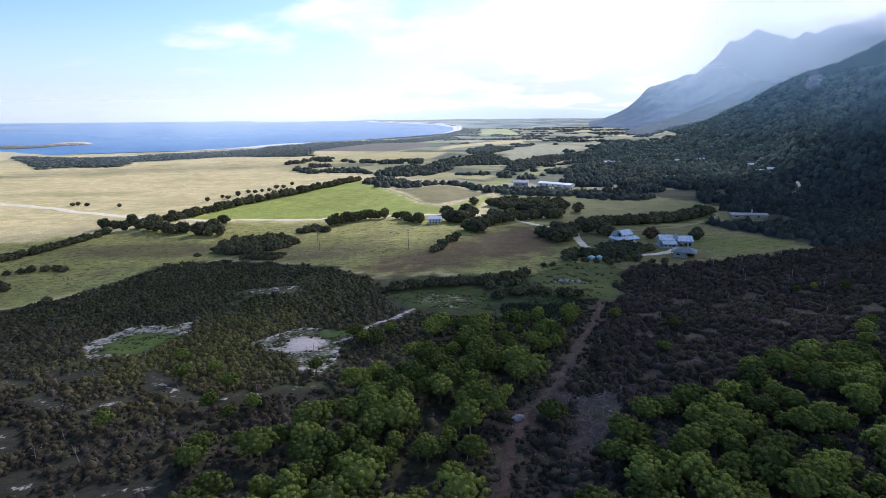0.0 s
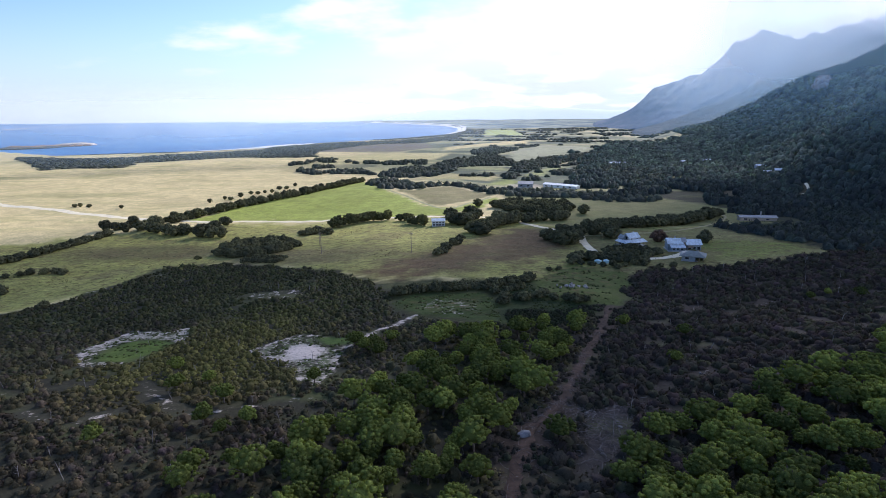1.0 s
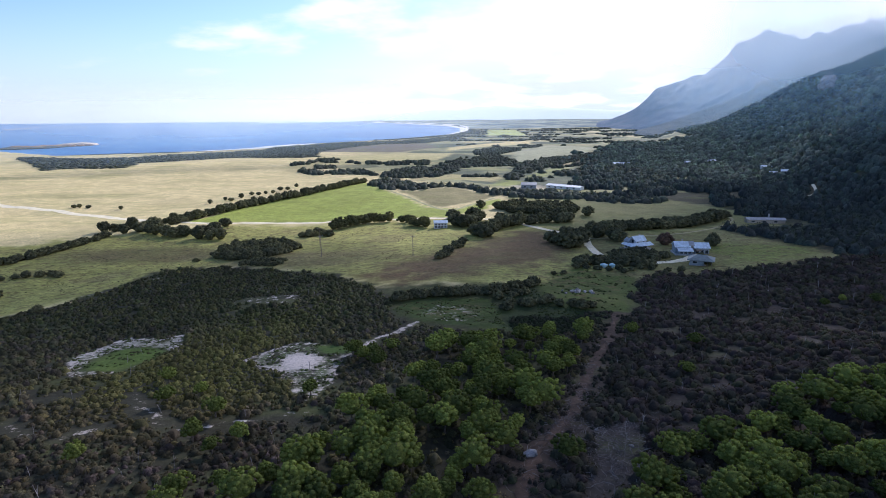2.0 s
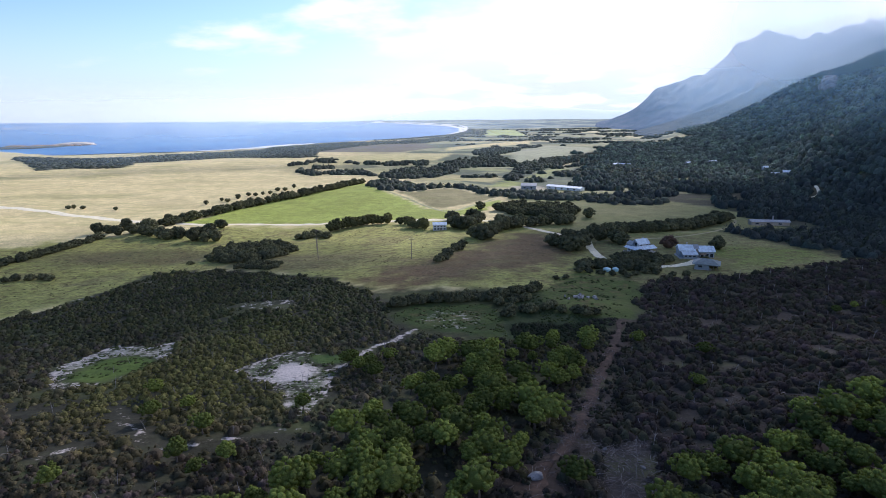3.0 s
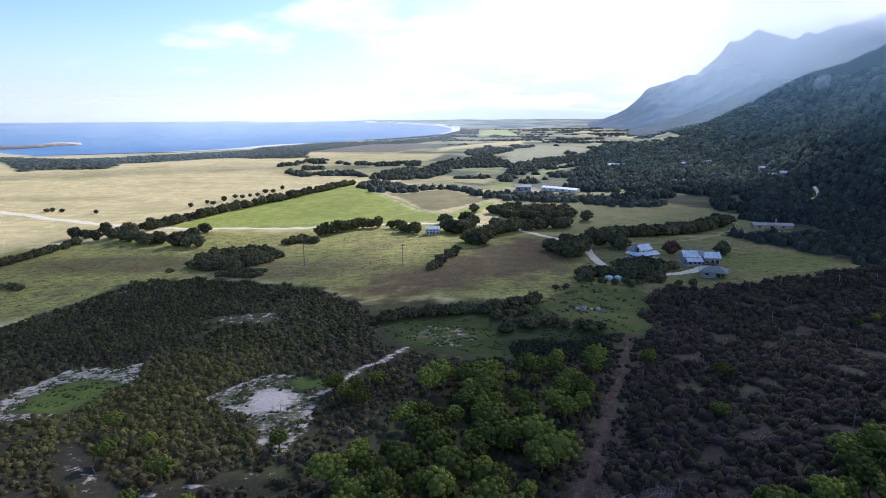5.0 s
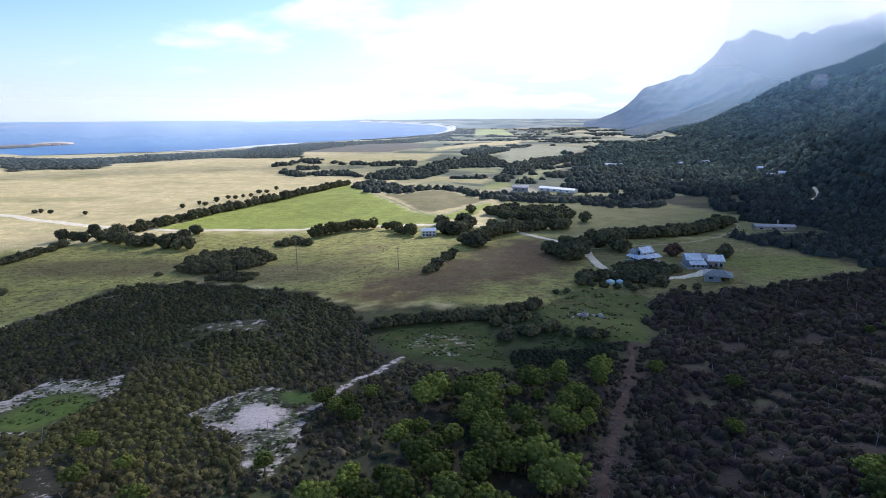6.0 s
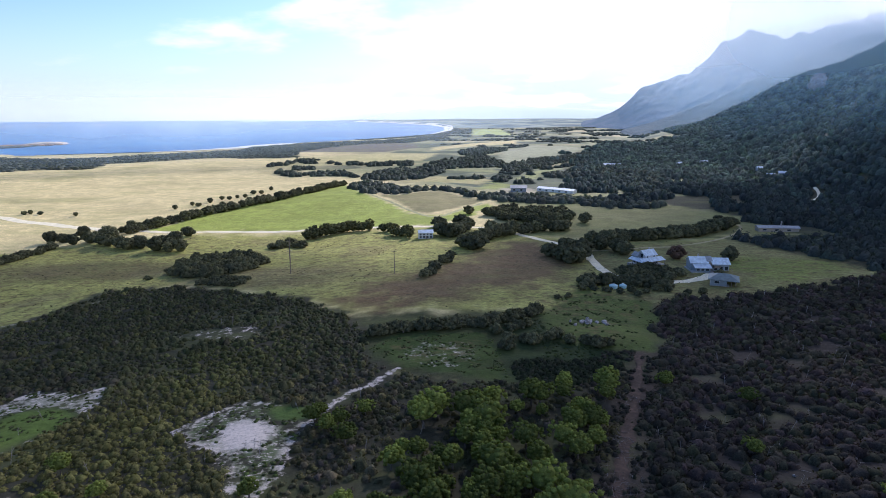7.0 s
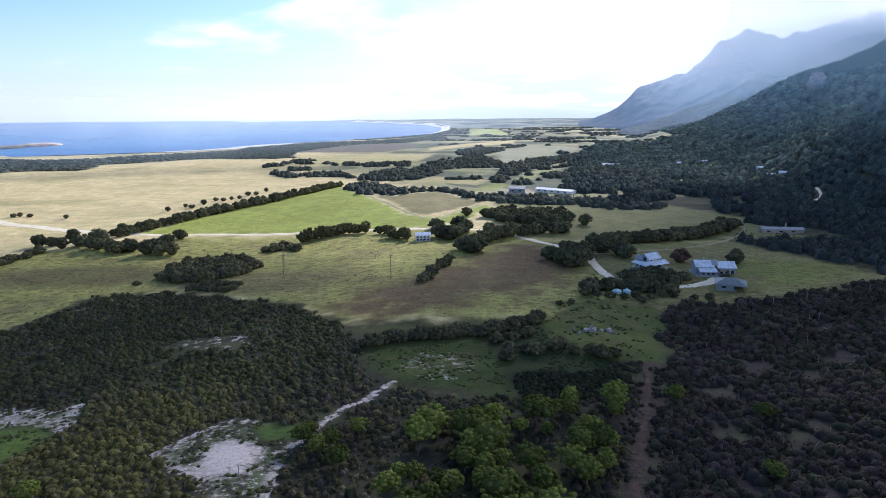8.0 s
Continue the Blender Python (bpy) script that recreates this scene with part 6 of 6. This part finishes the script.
gabled_house()
long_house()
open_shed()
cottage()
barn = long_barn(176.5, 334, -8, 20, 5, 2.0, ROOF_GREY, WALL_TAN, "long_shed", "long low grey-roofed shed at the wood's edge")
part("chimney", boxed((1.6, 2.2, -0.3, 0.3, 3.0, 5.2)), CONCRETE, barn)
long_barn(96, 518, -38, 33, 8, 2.4, PLASTIC, PLASTIC, "greenhouse", "long white film-covered greenhouse")
long_barn(64, 520, -10, 13, 9, 3.6, ROOF_GREY, WALL_GREY, "farm_shed", "grey steel farm shed in a yard")
for x, y, w in ((211, 739, 14), (321, 596, 8), (328, 588, 6), (299, 756, 8), (333, 766, 9), (337, 640, 10), (203, 744, 9)):
    long_barn(x, y, TREE_TURN.uniform(-25, 25), w, 6, 3.4, ROOF_PALE, WALL_WHITE, "bush_house", "small pale-roofed house among forest trees")


def water_tank(x, y, r):
    t = thing("water_tank", set_down(x, y, 0), "pale blue round water tank with shallow conical lid", "tank", "water tanks")
    bm = bmesh.new()
    bmesh.ops.create_cone(bm, cap_ends=True, segments=24, radius1=r, radius2=r, depth=1.5, matrix=Matrix.Translation((0, 0, 0.25)))
    part("body", bm, TANK_BLUE, t)
    bm = bmesh.new()
    bmesh.ops.create_cone(bm, cap_ends=True, segments=24, radius1=r * 1.06, radius2=0.25, depth=0.55, matrix=Matrix.Translation((0, 0, 1.27)))
    part("lid", bm, TANK_BLUE, t)


water_tank(57.2, 225.0, 1.4)
water_tank(60.4, 224.8, 1.2)


def power_pole(x, y, tall, turn):
    p = thing("power_pole", set_down(x, y, turn), "weathered timber power pole with crossarm", "power pole", "power poles")
    part("pole", tube(bmesh.new(), [(0, 0, -0.8), (0, 0, tall)], [0.17, 0.11], 8), TIMBER, p)
    part("crossarm", boxed((-1.0, 1.0, -0.06, 0.06, tall - 0.7, tall - 0.55)), TIMBER, p)
    for dx in (-0.9, 0.0, 0.9):
        part("insulator", tube(bmesh.new(), [(dx, 0, tall - 0.55), (dx, 0, tall - 0.3)], [0.05, 0.03], 6), WALL_WHITE, p)


for x, y, tall, turn in ((-71, 291, 10.5, 20), (-64, 265, 10.5, 20), (-20, 253, 9.5, 20), (117, 640, 16, 0)):
    power_pole(x, y, tall, turn)


# ---- stones, dead timber and small things ----
def boulder(name, x, y, size, seed, material, label, category="rock", group="", sink=0.25):
    r = np.random.RandomState(seed)
    bm = bmesh.new()
    bmesh.ops.create_icosphere(bm, subdivisions=3, radius=1)
    off = Vector(r.uniform(0, 50, 3))
    for v in bm.verts:
        n = noise.noise(v.co * 1.3 + off) * 0.32 + noise.noise(v.co * 3.1 + off) * 0.12
        v.co = v.co * (1 + n)
        v.co.x, v.co.y, v.co.z = v.co.x * size[0], v.co.y * size[1], v.co.z * size[2]
    me = bpy.data.meshes.new(name)
    bm.to_mesh(me), bm.free()
    me.polygons.foreach_set("use_smooth", np.ones(len(me.polygons), bool))
    me.materials.append(material)
    ob = new(name, me)
    ob.matrix_world = pose(x, y, ground_at(x, y) + size[2] * (1 - sink) * 0.6, 0, 0, r.uniform(0, 360))
    return tagged(ob, label, category, group)


boulder("boulder", 11.3, 87.6, (1.15, 0.85, 0.62), 3, rock_material("pale_granite", (0.16, 0.16, 0.165), (0.42, 0.41, 0.42)), "large pale grey granite boulder on the track")
rr = np.random.RandomState(31)
for k in range(26):
    boulder("field_stone", 40.5 + rr.normal(0, 2.6), 190 + rr.normal(0, 1.3), tuple(rr.uniform(0.25, 0.75, 3) * (1, 1, 0.7)), 40 + k, GRANITE, "grey field stone in a cleared heap", "stone", "stone heap on the clearing")
for k in range(10):
    boulder("slab_stone", 55 + rr.normal(0, 16), 105 + rr.normal(0, 12), tuple(rr.uniform(0.2, 0.5, 3) * (1, 1, 0.5)), 80 + k, GRANITE, "pale flat stone lying in scrub", "stone", "stones in the scrub")
for k, (x, y, s) in enumerate(((-1000, 1296, 34), (-968, 1308, 30), (-946, 1330, 24), (-928, 1350, 20), (-912, 1366, 16), (-896, 1384, 9))):
    boulder("headland_rock", x, y, (s, s * 0.5, 5.0 - k * 0.35), 120 + k, ORANGE_ROCK, "orange lichen-covered granite headland rock", "headland", "rocks of the headland").location.z = SEA + 0.8
boulder("headland_rock", -985, 1305, (80, 58, 2.6), 130, rock_material("dark_scrubby_rock", (0.05, 0.06, 0.04), (0.11, 0.10, 0.07)), "low dark scrub-covered headland", "headland", "rocks of the headland").location.z = SEA + 0.6
boulder("headland_dune", -925, 1378, (46, 16, 5.0), 131, plain("pale_dune_sand", (0.66, 0.52, 0.40), 0.95, 0, 0.3, 0.2), "pale sandy dune on the headland", "dune", "rocks of the headland").location.z = SEA + 2.2
# the islands glow faintly blue in place of haze
ISLAND = haze_glow_material("far_island_haze_glow", (0.08, 0.08, 0.08), (0.20, 0.17, 0.15), (0.16, 0.24, 0.36), (0.22, 0.29, 0.40), -20, 0, 0.02)
for k, (x, y, s) in enumerate(((-2420, 3160, 260), (-2280, 3330, 220), (-2040, 3500, 210))):
    boulder("low_island", x, y, (s, s * 0.16, 4.5), 140 + k, ISLAND, "low rocky island far out in the bay", "island", "islands in the bay").location.z = SEA + 0.3


def dead_tree(seed, tall):
    """A bleached dead trunk with a few forked limbs."""
    r = np.random.RandomState(seed)
    bm = bmesh.new()
    lean = r.uniform(-0.5, 0.5, 2)
    top = Vector((lean[0], lean[1], tall))
    tube(bm, [(0, 0, -0.3), tuple(top * 0.5), tuple(top)], [0.06, 0.045, 0.018], 5)
    for k in range(r.randint(3, 6)):
        base = top * r.uniform(0.3, 0.85)
        tip = base + Vector((*r.uniform(-1, 1, 2), r.uniform(0.4, 1.3))) * (0.35 * tall * r.uniform(0.5, 1))
        tube(bm, [tuple(base), tuple(base.lerp(tip, 0.5) + Vector((0, 0, -0.1))), tuple(tip)], [0.035, 0.026, 0.012], 4)
    me = bpy.data.meshes.new("dead_tree")
    bm.to_mesh(me), bm.free()
    me.materials.append(DEADWOOD)
    return me


DEADS = [dead_tree(600 + k, t) for k, t in enumerate((2.6, 3.2, 3.8, 3.0, 4.2, 2.2))]


def dead_at(x, y, s, rx=0.0):
    ob = new("dead_tree", DEADS[rr.randint(6)])
    ob.matrix_world = Matrix.LocRotScale((x, y, ground_at(x, y) + 0.1), Euler((rx, rr.uniform(-0.25, 0.25), rr.uniform(0, 6.28))), (s, s, s))
    tagged(ob, "bleached bare dead tree standing in scrub", "dead tree", "dead trees in the scrub")


sx, sy = scatter(rr, 24, 190, 78, 240, 9.5, lambda x, y: (inside(x, y, DARK_SCRUB) > 2) & (inside(x, y, GUM_EAST) < 0) & (x < 0.72 * y + 10))
for x, y in list(zip(sx, sy))[:170]:
    dead_at(x, y, rr.uniform(0.5, 0.95))
sx, sy = scatter(rr, -100, 5, 72, 150, 9.0, lambda x, y: (inside(x, y, HEATH) > 2) & (waves(x, y, 30, 90) > 0.1))
for x, y in list(zip(sx, sy))[:60]:
    dead_at(x, y, rr.uniform(0.55, 0.9))
for x, y in ((-68, 200), (-65, 201), (-52, 195), (-50, 196), (-12, 184), (4, 186)):
    dead_at(x, y, 0.9)


def sticks(name, spots, label, wood):
    """Fallen brushwood as one mesh: many thin bent sticks lying about."""
    bm_v, bm_f = [], []
    for x, y, a, length, r in spots:
        d, s = np.array((math.cos(a), math.sin(a))), np.array((-math.sin(a), math.cos(a)))
        z0 = ground_at(x, y)
        n0 = len(bm_v)
        for k, f in enumerate((0, 0.5, 1)):
            p = np.array((x, y)) + d * length * f + s * (0.12 * length if k == 1 else 0)
            z = z0 + 0.12 + rr.uniform(0, 0.5) * f
            q = r * (1 - 0.6 * f)
            bm_v += [(*(p + s * q), z), (*(p - s * q), z), (*p, z + 1.6 * q)]
        for k in (0, 3):
            for j in range(3):
                bm_f.append((n0 + k + j, n0 + k + (j + 1) % 3, n0 + k + 3 + (j + 1) % 3, n0 + k + 3 + j))
    me = mesh_of(name, bm_v, bm_f, wood)
    tagged(new(name, me), label, "brushwood", kind="stuff")


spots = []
for k in range(1300):
    x, y = rr.normal(26, 5.0), rr.normal(89, 7)
    spots.append((x, y, rr.uniform(0, 6.28), rr.uniform(0.4, 1.9), rr.uniform(0.02, 0.065)))
for k in range(420):
    x, y = rr.uniform(6, 30), 0
    y = np.interp(x, (5, 8, 13, 21, 37), (60, 73, 90, 103, 142)) + rr.normal(0, 5)
    spots.append((x, y, rr.uniform(0, 6.28), rr.uniform(0.5, 1.8), rr.uniform(0.015, 0.05)))
for k in range(900):
    x, y = rr.uniform(30, 130), rr.uniform(85, 200)
    if inside(x, y, DARK_SCRUB) > 1:
        spots.append((x, y, rr.uniform(0, 6.28), rr.uniform(0.8, 2.6), rr.uniform(0.02, 0.06)))
for x, y, many in ((24.5, 112, 60), (19, 100, 70), (30, 126, 40), (36, 141, 40), (62, 118, 70), (78, 132, 60), (54, 100, 60)):
    for k in range(many):
        spots.append((rr.normal(x, 1.8), rr.normal(y, 1.8), rr.uniform(0, 6.28), rr.uniform(0.4, 1.7), rr.uniform(0.02, 0.06)))
sticks("brushwood", spots[::4], "bleached fallen sticks on cleared ground", DEADWOOD)
sticks("brushwood", [s for k, s in enumerate(spots) if k % 4], "grey-brown fallen brush on cleared ground", TWIGS)
for k, (x, y, s) in enumerate(((556, 902, 9), (563, 915, 12), (571, 928, 13), (578, 941, 12), (586, 955, 12), (594, 968, 10), (566, 932, 9), (602, 980, 8))):
    boulder("granite_outcrop", x, y, (s, s * 0.9, s * 0.85), 160 + k, GRANITE, "bare pale granite outcrop on the forested slope", "rock", "outcrop on the slope", 0.6)
